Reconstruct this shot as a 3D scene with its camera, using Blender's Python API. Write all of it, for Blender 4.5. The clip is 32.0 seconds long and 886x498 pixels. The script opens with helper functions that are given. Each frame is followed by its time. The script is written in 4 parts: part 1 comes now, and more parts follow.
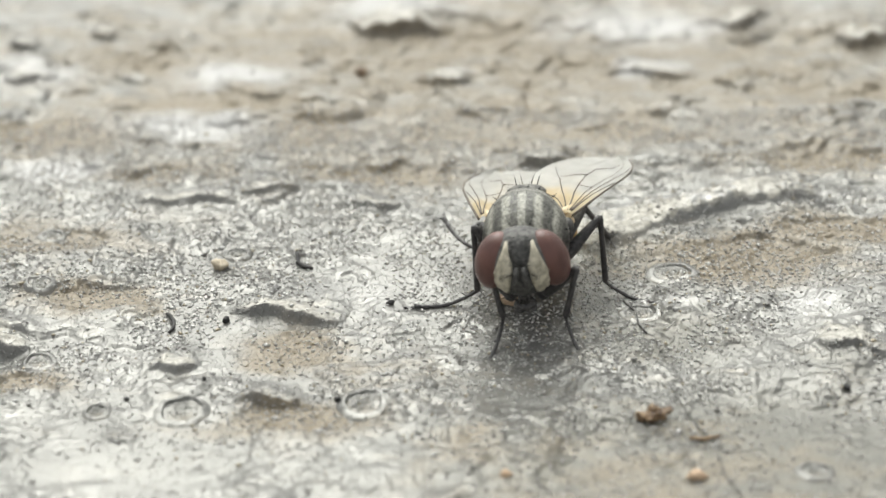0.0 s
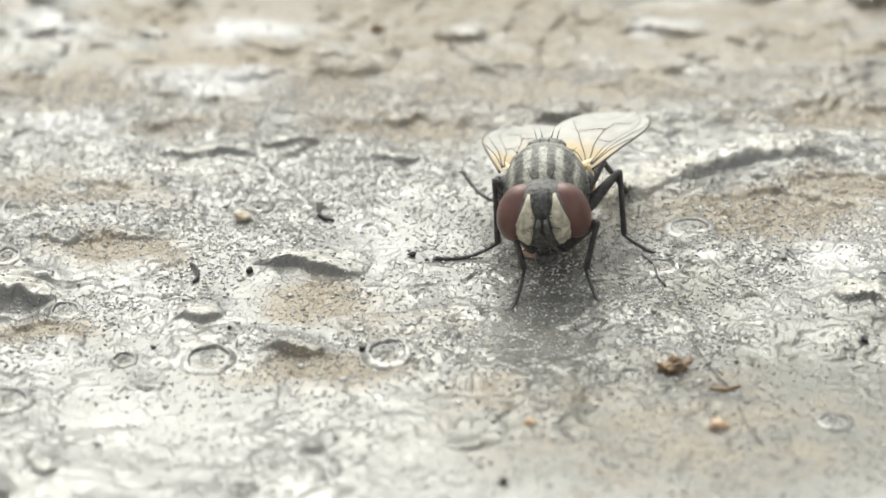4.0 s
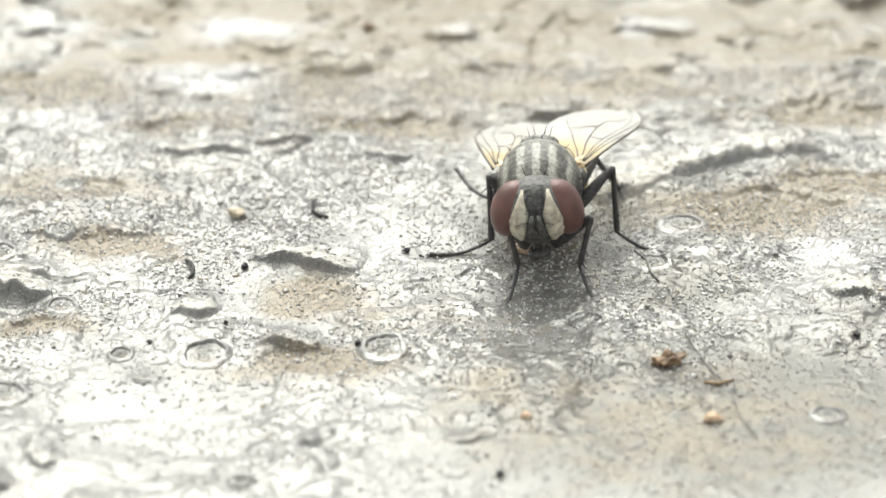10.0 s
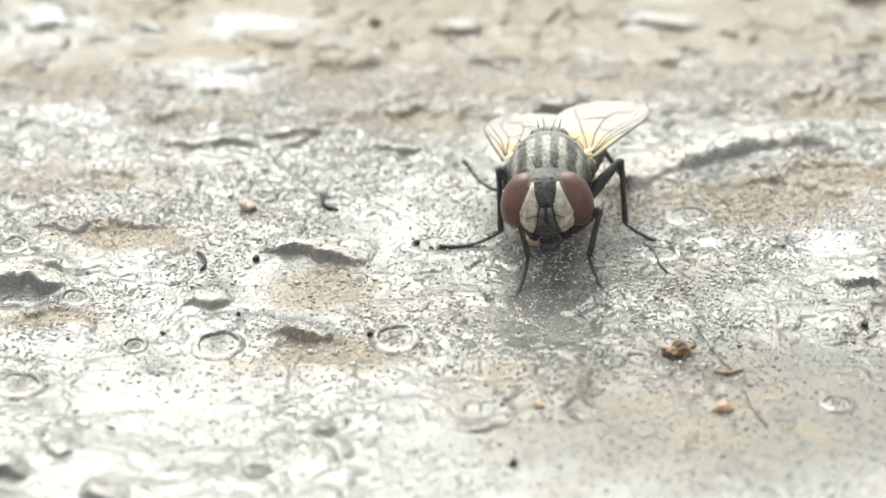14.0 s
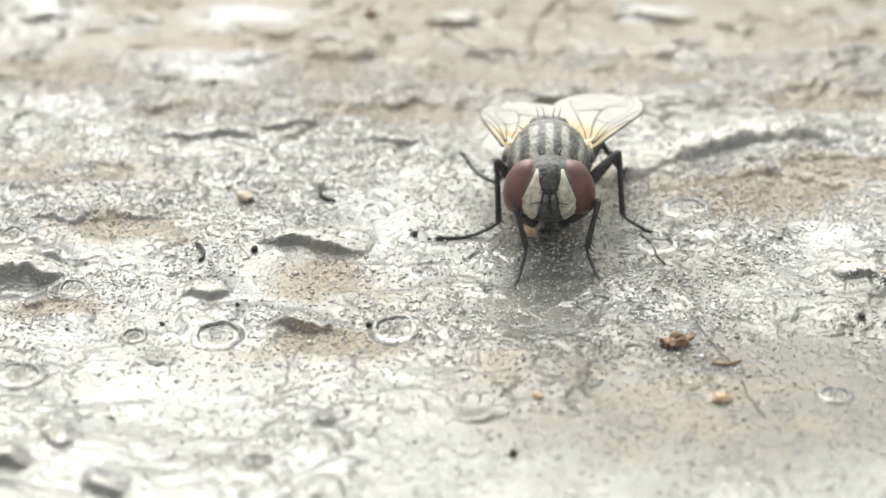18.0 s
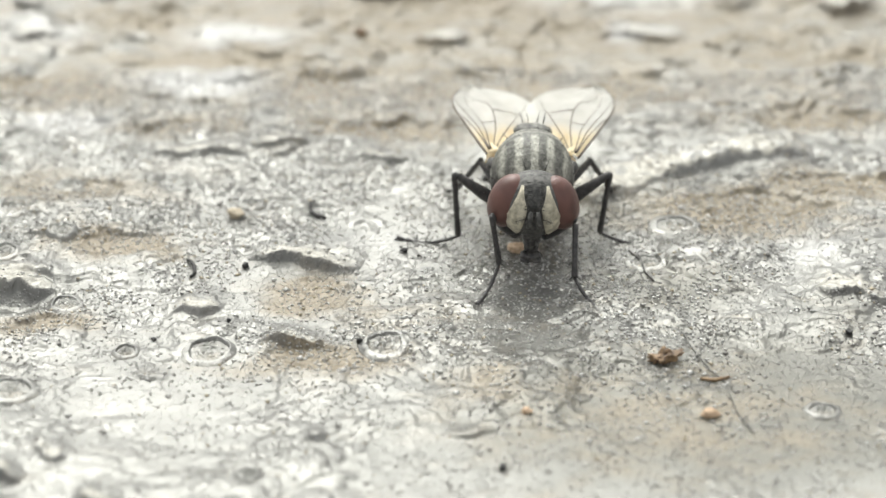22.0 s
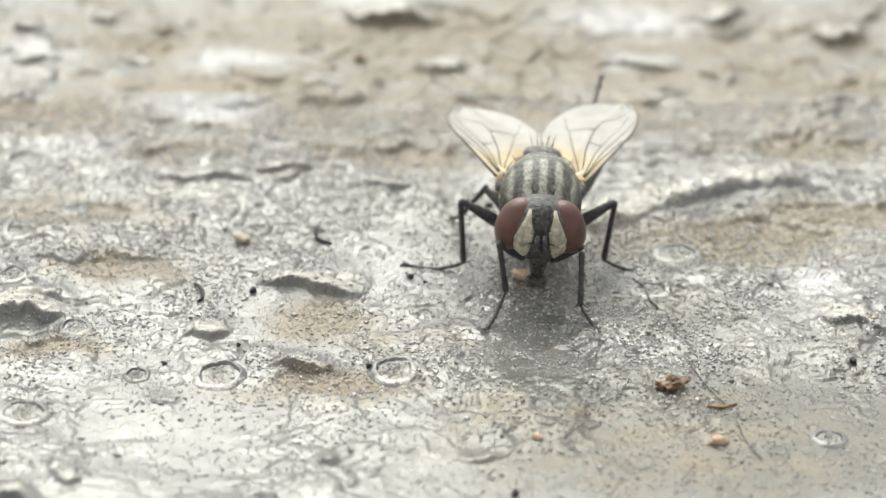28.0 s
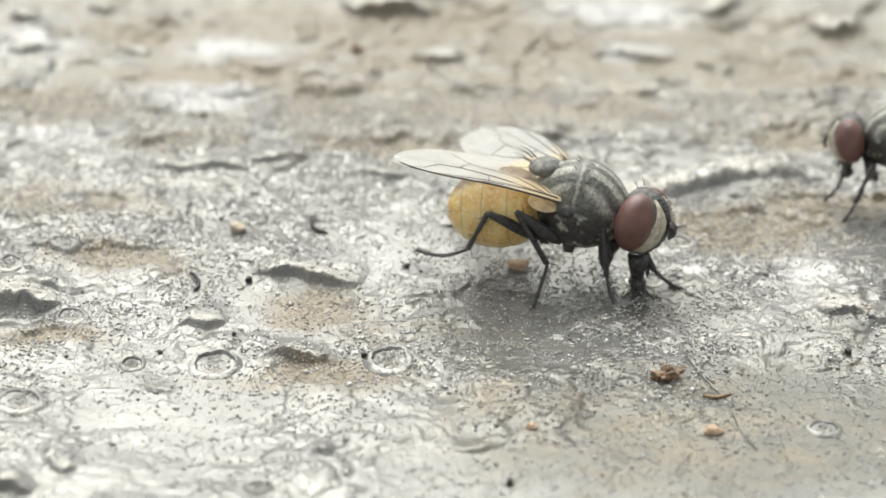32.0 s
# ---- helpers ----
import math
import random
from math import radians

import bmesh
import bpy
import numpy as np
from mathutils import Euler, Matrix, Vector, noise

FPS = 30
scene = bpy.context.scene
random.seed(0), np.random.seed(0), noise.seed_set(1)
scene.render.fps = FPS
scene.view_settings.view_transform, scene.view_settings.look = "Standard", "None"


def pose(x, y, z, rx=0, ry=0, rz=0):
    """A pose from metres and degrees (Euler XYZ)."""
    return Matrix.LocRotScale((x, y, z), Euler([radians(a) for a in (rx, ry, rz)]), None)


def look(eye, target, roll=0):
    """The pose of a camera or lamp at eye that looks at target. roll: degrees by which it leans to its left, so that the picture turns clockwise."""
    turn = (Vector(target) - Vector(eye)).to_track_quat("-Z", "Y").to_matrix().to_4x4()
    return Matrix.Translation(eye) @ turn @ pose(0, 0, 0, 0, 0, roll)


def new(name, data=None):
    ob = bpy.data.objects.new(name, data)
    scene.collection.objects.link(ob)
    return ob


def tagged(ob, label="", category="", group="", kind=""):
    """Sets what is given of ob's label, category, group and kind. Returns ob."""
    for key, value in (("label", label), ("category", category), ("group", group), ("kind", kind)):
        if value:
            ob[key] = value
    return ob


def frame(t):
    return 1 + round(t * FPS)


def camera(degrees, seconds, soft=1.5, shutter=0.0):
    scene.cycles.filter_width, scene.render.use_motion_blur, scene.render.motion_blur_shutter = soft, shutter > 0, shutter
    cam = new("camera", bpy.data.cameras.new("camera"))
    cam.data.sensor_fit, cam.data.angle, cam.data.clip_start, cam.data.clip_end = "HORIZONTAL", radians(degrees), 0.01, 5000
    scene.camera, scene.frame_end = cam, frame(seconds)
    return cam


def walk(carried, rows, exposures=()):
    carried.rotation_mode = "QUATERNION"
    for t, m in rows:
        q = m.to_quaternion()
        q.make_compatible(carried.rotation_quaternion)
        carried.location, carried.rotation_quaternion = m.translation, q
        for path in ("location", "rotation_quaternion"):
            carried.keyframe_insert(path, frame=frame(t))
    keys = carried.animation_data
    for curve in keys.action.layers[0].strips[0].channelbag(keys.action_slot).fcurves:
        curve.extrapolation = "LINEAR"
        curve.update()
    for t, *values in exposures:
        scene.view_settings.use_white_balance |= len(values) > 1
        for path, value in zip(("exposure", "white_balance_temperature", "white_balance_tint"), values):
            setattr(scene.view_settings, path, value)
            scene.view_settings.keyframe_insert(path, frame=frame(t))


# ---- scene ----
cam = camera(18, 32.0)
MM = 0.001
# seconds, then millimetres and degrees
PATH = [
    (0, 0.89, -64.49, 36.38, 62.059, 1.291, 1.484),
    (0.5, 0.73, -64.49, 36.36, 62.011, 1.391, 1.517),
    (1, 0.21, -64.61, 36.64, 61.861, 1.169, 1.126),
    (1.5, 0.68, -64.52, 36.37, 62.225, 1.371, 1.341),
    (2, 0.51, -64.71, 36.73, 62.134, 1.539, 1.174),
    (2.5, 0.85, -64.77, 36.47, 62.347, 1.642, 1.342),
    (3, 0.68, -64.79, 36.54, 62.313, 1.339, 1.155),
    (3.5, -0.07, -65.18, 36.56, 61.729, 0.956, 1.198),
    (5.5, -0.66, -65.77, 35.79, 61.181, 0.320, 1.010),
    (6, -0.83, -65.67, 36.25, 61.465, 0.313, 0.898),
    (6.5, -0.80, -65.75, 36.18, 61.747, 0.316, 0.771),
    (7, -0.61, -65.77, 36.21, 62.025, 0.335, 0.751),
    (7.5, -0.65, -66.00, 36.39, 62.115, 0.382, 0.638),
    (8, -0.74, -66.01, 36.31, 62.042, 0.413, 0.587),
    (8.5, -0.94, -65.91, 36.13, 61.311, 0.317, 0.814),
    (9, -1.11, -65.97, 36.16, 61.463, 0.187, 0.716),
    (9.5, -0.98, -65.97, 36.19, 61.459, 0.441, 0.924),
    (10, -0.96, -66.09, 36.30, 61.627, 0.422, 0.678),
    (10.5, -1.09, -66.30, 36.36, 61.956, 0.489, 0.563),
    (11, -1.20, -66.35, 36.31, 62.029, 0.482, 0.436),
    (11.5, -1.28, -66.50, 36.33, 62.003, 0.543, 0.368),
    (12, -1.25, -66.61, 36.35, 61.936, 0.604, 0.392),
    (12.5, -1.46, -66.71, 36.31, 61.864, 0.540, 0.383),
    (13, -1.49, -66.70, 36.23, 61.831, 0.568, 0.366),
    (13.5, -1.58, -66.61, 36.27, 61.501, 0.561, 0.423),
    (14, -1.63, -66.69, 36.35, 61.642, 0.372, 0.358),
    (14.5, -1.68, -66.81, 36.38, 61.793, 0.280, 0.231),
    (16.5, -2.04, -66.80, 36.35, 61.495, -0.005, 0.022),
    (17, -2.15, -66.89, 36.30, 61.566, -0.020, -0.018),
    (17.5, -2.11, -66.87, 36.30, 61.508, 0.153, 0.067),
    (18, -2.10, -66.88, 36.35, 61.530, 0.089, 0.060),
    (18.5, -2.20, -66.95, 36.35, 61.585, 0.028, 0.049),
    (19, -2.20, -66.93, 36.34, 61.500, -0.000, 0.000),
    (19.5, -2.19, -66.93, 36.36, 61.561, -0.053, -0.073),
    (20, -2.06, -66.96, 36.34, 61.564, 0.018, -0.075),
    (20.5, -2.20, -67.13, 36.32, 61.591, -0.107, -0.124),
    (21, -2.19, -67.14, 36.31, 61.649, -0.180, -0.182),
    (21.5, -2.21, -67.25, 36.31, 61.834, 0.019, -0.037),
    (22, -2.25, -67.34, 36.46, 61.962, -0.127, -0.185),
    (22.5, -2.43, -67.36, 36.36, 61.970, -0.206, -0.270),
    (23, -2.59, -67.37, 36.43, 61.925, -0.343, -0.314),
    (23.5, -2.75, -67.36, 36.42, 61.873, -0.467, -0.502),
    (24, -2.86, -67.43, 36.55, 61.809, -0.551, -0.543),
    (24.5, -2.89, -67.41, 36.49, 61.835, -0.601, -0.636),
    (25, -3.07, -67.45, 36.74, 62.121, -0.922, -0.616),
    (25.5, -3.72, -67.58, 37.08, 62.812, -0.976, -0.642),
    (27.5, -3.99, -67.80, 36.87, 62.508, -1.067, -0.921),
    (28, -3.96, -67.83, 36.82, 62.439, -1.038, -0.990),
    (28.5, -3.91, -67.86, 36.66, 61.980, -1.075, -1.055),
    (29, -4.02, -67.87, 36.69, 61.962, -1.089, -0.924),
    (29.5, -3.89, -67.83, 36.70, 62.123, -1.110, -0.819),
    (30, -3.76, -67.87, 36.66, 62.188, -0.968, -0.788),
    (30.5, -3.94, -67.89, 36.76, 62.230, -1.094, -0.872),
    (31, -3.91, -67.91, 36.77, 62.228, -1.115, -0.869),
    (31.5, -3.92, -67.92, 36.76, 62.256, -1.153, -0.929),
    (32, -3.84, -67.91, 36.82, 62.256, -1.143, -0.931),
]
# ---- end of path ----
# stops by which the film's own exposure drifts
EXPOSURES = [(0, -0.03), (1, 0.14), (3, 0.18), (6, 0.17), (7, 0.38), (9, 0.43), (14, 0.42), (18, 0.35), (20, 0.28), (23, 0.14), (25, 0.06), (28, 0.13), (32, 0.14)]
walk(cam, [(t, pose(x * MM, y * MM, z * MM, a, b, c)) for t, x, y, z, a, b, c in PATH], EXPOSURES)
cam.data.dof.use_dof = True
cam.data.dof.focus_distance = 0.0745
cam.data.dof.aperture_fstop = 84

# ---- daylight: bright thin overcast, strongest from behind the fly ----
world = bpy.data.worlds.new("overcast")
scene.world = world
world.use_nodes = True
wt = world.node_tree
sky = wt.nodes.new("ShaderNodeTexSky")
sky.sky_type, sky.sun_disc = "NISHITA", False
SUN_UP, SUN_TURN = radians(54), radians(-12)
sky.sun_elevation, sky.sun_rotation = SUN_UP, SUN_TURN
sky.air_density, sky.dust_density = 1.6, 5.0
pale = wt.nodes.new("ShaderNodeHueSaturation")
pale.inputs["Saturation"].default_value = 0.08
wt.links.new(sky.outputs[0], pale.inputs["Color"])
wt.links.new(pale.outputs[0], wt.nodes["Background"].inputs[0])
wt.nodes["Background"].inputs[1].default_value = 0.15
sun = new("sun", bpy.data.lights.new("sun", "SUN"))
sun.data.energy, sun.data.angle, sun.data.color = 1.78, radians(64), (0.975, 0.985, 0.885)
sun.matrix_world = look((math.sin(SUN_TURN) * math.cos(SUN_UP), math.cos(SUN_TURN) * math.cos(SUN_UP), math.sin(SUN_UP)), (0, 0, 0))


# ---- materials ----
class Nodes:
    """A material under construction; textures run in millimetres of the object."""

    def __init__(self, name):
        self.mat = bpy.data.materials.new(name)
        self.mat.use_nodes = True
        self.tree = self.mat.node_tree
        self.bsdf = self.tree.nodes["Principled BSDF"]
        coord = self.node("ShaderNodeTexCoord")
        scale = self.node("ShaderNodeVectorMath")
        scale.operation = "SCALE"
        scale.inputs["Scale"].default_value = 1000.0
        self.link(coord.outputs["Object"], scale.inputs[0])
        self.mm = scale.outputs[0]

    def node(self, kind):
        return self.tree.nodes.new(kind)

    def link(self, a, b):
        self.tree.links.new(a, b)

    def noise(self, size, detail=4.0, rough=0.55, stretch=(1, 1, 1), shift=0.0):
        m = self.node("ShaderNodeMapping")
        m.inputs["Scale"].default_value = [s / size for s in stretch]
        m.inputs["Location"].default_value = (shift, shift * 0.7, 0)
        self.link(self.mm, m.inputs[0])
        n = self.node("ShaderNodeTexNoise")
        n.inputs["Scale"].default_value = 1.0
        n.inputs["Detail"].default_value = detail
        n.inputs["Roughness"].default_value = rough
        self.link(m.outputs[0], n.inputs["Vector"])
        return n.outputs["Fac"]

    def ramp(self, fac, low, high):
        r = self.node("ShaderNodeMapRange")
        r.interpolation_type = "SMOOTHSTEP"
        r.inputs["From Min"].default_value, r.inputs["From Max"].default_value = low, high
        self.link(fac, r.inputs["Value"])
        return r.outputs[0]

    def math(self, op, a, b=0.0, c=0.0):
        n = self.node("ShaderNodeMath")
        n.operation = op
        for k, v in enumerate((a, b, c)):
            if isinstance(v, (int, float)):
                n.inputs[k].default_value = v
            else:
                self.link(v, n.inputs[k])
        return n.outputs[0]

    def mix(self, fac, a, b):
        n = self.node("ShaderNodeMix")
        n.data_type = "RGBA"
        for k, v in ((0, fac), (6, a), (7, b)):
            if isinstance(v, tuple):
                n.inputs[k].default_value = (*v, 1)
            elif isinstance(v, (int, float)):
                n.inputs[k].default_value = v
            else:
                self.link(v, n.inputs[k])
        return n.outputs[2]

    def attribute(self, name):
        a = self.node("ShaderNodeAttribute")
        a.attribute_name = name
        return a.outputs["Fac"]

    def axis(self, k):
        s = self.node("ShaderNodeSeparateXYZ")
        self.link(self.mm, s.inputs[0])
        return s.outputs[k]

    def bump(self, heights):
        """heights: (texture, millimetres)"""
        last = None
        for fac, mm in heights:
            b = self.node("ShaderNodeBump")
            b.inputs["Strength"].default_value = 1.0
            b.inputs["Distance"].default_value = mm * MM
            self.link(fac, b.inputs["Height"])
            if last is not None:
                self.link(last, b.inputs["Normal"])
            last = b.outputs[0]
        self.link(last, self.bsdf.inputs["Normal"])

    def set(self, colour=None, rough=None, metal=None, spec=None, coat=None):
        for key, v in (("Base Color", colour), ("Roughness", rough), ("Metallic", metal), ("Specular IOR Level", spec), ("Coat Weight", coat)):
            if v is None:
                continue
            if isinstance(v, tuple):
                self.bsdf.inputs[key].default_value = (*v, 1)
            elif isinstance(v, (int, float)):
                self.bsdf.inputs[key].default_value = v
            else:
                self.link(v, self.bsdf.inputs[key])
        return self.mat


def ground_material(name):
    """Aluminium paint: a smooth grey film with a clear sheen, worn to tan in places and caked white in others."""
    n = Nodes(name)
    cloud = n.noise(4.0, 4, 0.55)
    grit = n.noise(0.16, 3, 0.7)
    patch = n.noise(1.1, 5, 0.6, (0.7, 1.3, 1))
    grain = n.attribute("grain")
    col = n.mix(n.ramp(cloud, 0.35, 0.65), (0.205, 0.205, 0.191), (0.268, 0.267, 0.249))
    col = n.mix(n.math("MULTIPLY", n.ramp(patch, 0.50, 0.70), 0.3), col, (0.35, 0.347, 0.327))
    grime = n.ramp(n.math("MULTIPLY_ADD", patch, 0.25, n.attribute("grime")), 0.3, 1.05)
    col = n.mix(grime, col, (0.125, 0.124, 0.108))
    tan = n.ramp(n.math("MULTIPLY_ADD", patch, 1.5, n.attribute("stain")), 0.75, 1.6)
    col = n.mix(tan, col, n.mix(n.ramp(grit, 0.35, 0.65), (0.165, 0.135, 0.088), (0.30, 0.255, 0.180)))
    white = n.ramp(n.math("MULTIPLY_ADD", patch, 1.3, n.attribute("pale")), 0.85, 1.6)
    col = n.mix(white, col, (0.43, 0.43, 0.415))
    crust = n.ramp(n.math("MULTIPLY_ADD", n.noise(0.25, 4, 0.7), 0.6, n.attribute("crust")), 0.5, 1.0)
    col = n.mix(crust, col, n.mix(n.ramp(grit, 0.35, 0.65), (0.36, 0.345, 0.295), (0.60, 0.585, 0.525)))
    speck = n.ramp(n.noise(0.10, 2, 0.6, shift=31.0), 0.735, 0.765)
    col = n.mix(speck, col, (0.05, 0.048, 0.044))
    # flat-topped specks and worms of dried paint, and finer ones between them
    grain = n.math("MULTIPLY", grain, n.math("MULTIPLY_ADD", n.math("MAXIMUM", white, crust), -0.5, 1.0))
    zone = n.ramp(n.noise(1.3, 3, 0.6, shift=13.0), 0.44, 0.64)
    worms = n.math("MULTIPLY", n.ramp(n.noise(0.145, 2, 0.55, (1.15, 0.75, 1), 77.0), 0.53, 0.70), n.math("MULTIPLY", grain, n.math("MULTIPLY_ADD", zone, 0.75, 0.25)))
    flakes = n.math("MULTIPLY", n.ramp(n.noise(0.5, 4, 0.55, (1.0, 0.8, 1), 23.0), 0.54, 0.62), n.math("MULTIPLY", grain, n.math("MULTIPLY_ADD", zone, 0.6, 0.4)))
    dots = n.math("MULTIPLY", n.ramp(n.noise(0.085, 1, 0.5, (1.1, 0.75, 1), 41.0), 0.62, 0.70), grain)
    # raised specks are also lightened in colour, standing in for highlights on them
    col = n.mix(n.math("MULTIPLY", n.math("MAXIMUM", worms, dots), 0.22), col, (0.55, 0.547, 0.525))
    caked = n.math("MAXIMUM", tan, n.math("MAXIMUM", n.math("MULTIPLY", white, 0.6), n.math("MAXIMUM", speck, crust)))
    n.link(n.math("MULTIPLY_ADD", caked, -0.44, 0.53), n.bsdf.inputs["Metallic"])
    rough = n.math("MULTIPLY_ADD", caked, 0.14, n.math("MULTIPLY_ADD", cloud, 0.10, 0.25))
    n.bump([(n.noise(0.7, 4, 0.6, (1.0, 0.8, 1)), 0.022), (flakes, 0.028), (worms, 0.026), (dots, 0.019), (grit, 0.012), (n.noise(0.05, 2, 0.6), 0.004)])
    return n.set(col, rough, spec=0.5)


def plain_material(name, dark, light, size, rough=0.5, relief=0.01, spec=0.5):
    n = Nodes(name)
    f = n.noise(size, 4, 0.6)
    g = n.noise(size * 0.2, 3, 0.6)
    n.bump([(f, relief), (g, relief * 0.4)])
    return n.set(n.mix(n.ramp(f, 0.3, 0.7), dark, light), n.math("MULTIPLY_ADD", g, 0.2, rough - 0.1), spec=spec)


GROUND = ground_material("weathered_paint")
LEG = plain_material("black_chitin", (0.04, 0.039, 0.039), (0.09, 0.086, 0.083), 0.12, 0.38, 0.008)
BRISTLE = plain_material("black_bristle", (0.008, 0.008, 0.008), (0.02, 0.02, 0.02), 0.1, 0.4, 0.002)
FACE = plain_material("silver_face", (0.36, 0.33, 0.24), (0.76, 0.71, 0.56), 0.22, 0.5, 0.006)
DARKFACE = plain_material("dusky_face", (0.03, 0.03, 0.029), (0.13, 0.126, 0.115), 0.12, 0.4, 0.008)
FRONS = plain_material("grey_frons", (0.05, 0.05, 0.046), (0.19, 0.187, 0.172), 0.14, 0.55, 0.01)
STRIPE = plain_material("black_stripe", (0.03, 0.03, 0.028), (0.12, 0.118, 0.108), 0.14, 0.5, 0.012)
NECK = plain_material("dark_body", (0.05, 0.05, 0.048), (0.17, 0.165, 0.15), 0.25, 0.55, 0.02)
VEIN = plain_material("wing_vein", (0.07, 0.055, 0.04), (0.14, 0.11, 0.08), 0.4, 0.45, 0.002)
AMBER = plain_material("amber_wing_root", (0.66, 0.50, 0.28), (0.86, 0.74, 0.50), 0.25, 0.4, 0.01)
CREAM = plain_material("cream_pebble", (0.45, 0.38, 0.27), (0.68, 0.60, 0.46), 0.15, 0.6, 0.02)
BROWN = plain_material("brown_husk", (0.07, 0.04, 0.022), (0.40, 0.27, 0.15), 0.15, 0.5, 0.03)
ORANGE = plain_material("orange_crumb", (0.46, 0.31, 0.19), (0.72, 0.55, 0.38), 0.12, 0.55, 0.02)
SOOT = plain_material("black_speck", (0.015, 0.015, 0.015), (0.05, 0.048, 0.045), 0.08, 0.6, 0.01)
MOUTH = plain_material("wet_mouthparts", (0.03, 0.029, 0.028), (0.10, 0.095, 0.088), 0.1, 0.25, 0.008)


def eye_material():
    n = Nodes("red_compound_eye")
    v = n.node("ShaderNodeTexVoronoi")
    v.inputs["Scale"].default_value = 34.0
    n.link(n.mm, v.inputs["Vector"])
    n.bump([(v.outputs["Distance"], 0.006)])
    col = n.mix(n.ramp(n.noise(0.7, 2), 0.3, 0.7), (0.112, 0.053, 0.043), (0.19, 0.09, 0.073))
    return n.set(col, 0.33, spec=0.6)


def thorax_material():
    n = Nodes("striped_grey_thorax")
    x = n.math("ABSOLUTE", n.axis(0))
    wob = n.math("MULTIPLY_ADD", n.noise(0.4, 3), 0.14, -0.07)
    x = n.math("ADD", x, wob)
    stripes = n.math("MAXIMUM",
                     n.math("MULTIPLY", n.ramp(x, 0.07, 0.15), n.ramp(x, 0.37, 0.28)),
                     n.math("MULTIPLY", n.ramp(x, 0.50, 0.58), n.ramp(x, 0.84, 0.74)))
    pale = n.math("MULTIPLY", n.math("SUBTRACT", 1.0, stripes), n.ramp(x, 1.02, 0.85))
    y = n.axis(1)
    gap = n.math("SUBTRACT", 1.0, n.math("MULTIPLY", n.ramp(y, -0.42, -0.22), n.ramp(y, 0.20, 0.05)))
    pale = n.math("MULTIPLY", pale, n.math("MULTIPLY_ADD", gap, 0.8, 0.2))
    suture = n.math("MULTIPLY", n.ramp(y, -0.17, -0.10), n.ramp(y, 0.0, -0.07))
    pale = n.math("MAXIMUM", pale, n.math("MULTIPLY", suture, 0.7))
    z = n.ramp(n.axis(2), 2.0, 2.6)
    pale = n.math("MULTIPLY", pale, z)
    side = n.math("MULTIPLY", n.ramp(n.noise(0.45, 3, shift=5.0), 0.52, 0.62), n.math("SUBTRACT", 1.0, z))
    pale = n.math("MAXIMUM", pale, n.math("MULTIPLY", side, 0.85))
    dust = n.noise(0.11, 4, 0.75)
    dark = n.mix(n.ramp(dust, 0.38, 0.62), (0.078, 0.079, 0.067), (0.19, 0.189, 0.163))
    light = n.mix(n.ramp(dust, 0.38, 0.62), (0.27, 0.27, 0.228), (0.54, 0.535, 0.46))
    # lower sides and underside take a darker colour than the back
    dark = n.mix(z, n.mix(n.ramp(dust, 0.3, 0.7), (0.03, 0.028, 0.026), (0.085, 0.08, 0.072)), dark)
    n.bump([(n.noise(0.3, 3), 0.05), (dust, 0.016)])
    return n.set(n.mix(pale, dark, light), 0.42, spec=0.5)


def abdomen_material():
    n = Nodes("amber_abdomen")
    y = n.axis(1)
    x = n.math("ABSOLUTE", n.math("ADD", n.axis(0), n.math("MULTIPLY_ADD", n.noise(0.6, 3), 0.24, -0.12)))
    back = n.math("MULTIPLY", n.ramp(x, 0.7, 0.3), n.ramp(n.axis(2), 1.9, 2.3))
    tip = n.ramp(y, 3.2, 3.7)
    grain = n.noise(0.12, 4, 0.7)
    amber = n.mix(n.ramp(n.noise(0.8, 4), 0.35, 0.65), (0.72, 0.46, 0.14), (0.94, 0.70, 0.30))
    # pale gold flecks put into the colour as granular highlights
    amber = n.mix(n.math("MULTIPLY", n.ramp(grain, 0.5, 0.62), 0.6), amber, (0.95, 0.84, 0.54))
    amber = n.mix(n.math("MULTIPLY", n.ramp(n.axis(2), 2.0, 2.6), 0.35), amber, (0.62, 0.50, 0.32))
    col = n.mix(n.math("MAXIMUM", n.math("MULTIPLY", back, 0.85), n.math("MULTIPLY", tip, 0.15)), amber, (0.13, 0.08, 0.045))
    for edge in (1.70, 2.40, 3.01):
        seam = n.math("SUBTRACT", 1.0, n.ramp(n.math("ABSOLUTE", n.math("SUBTRACT", y, edge)), 0.0, 0.035))
        col = n.mix(n.math("MULTIPLY", seam, 0.35), col, (0.16, 0.09, 0.04))
    n.bump([(n.noise(0.35, 3), 0.05), (grain, 0.03)])
    m = n.set(col, 0.26, spec=0.6)
    n.bsdf.inputs["Subsurface Weight"].default_value = 0.4
    n.bsdf.inputs["Subsurface Radius"].default_value = (1.0, 0.6, 0.25)
    n.bsdf.inputs["Subsurface Scale"].default_value = 0.4 * MM
    return m


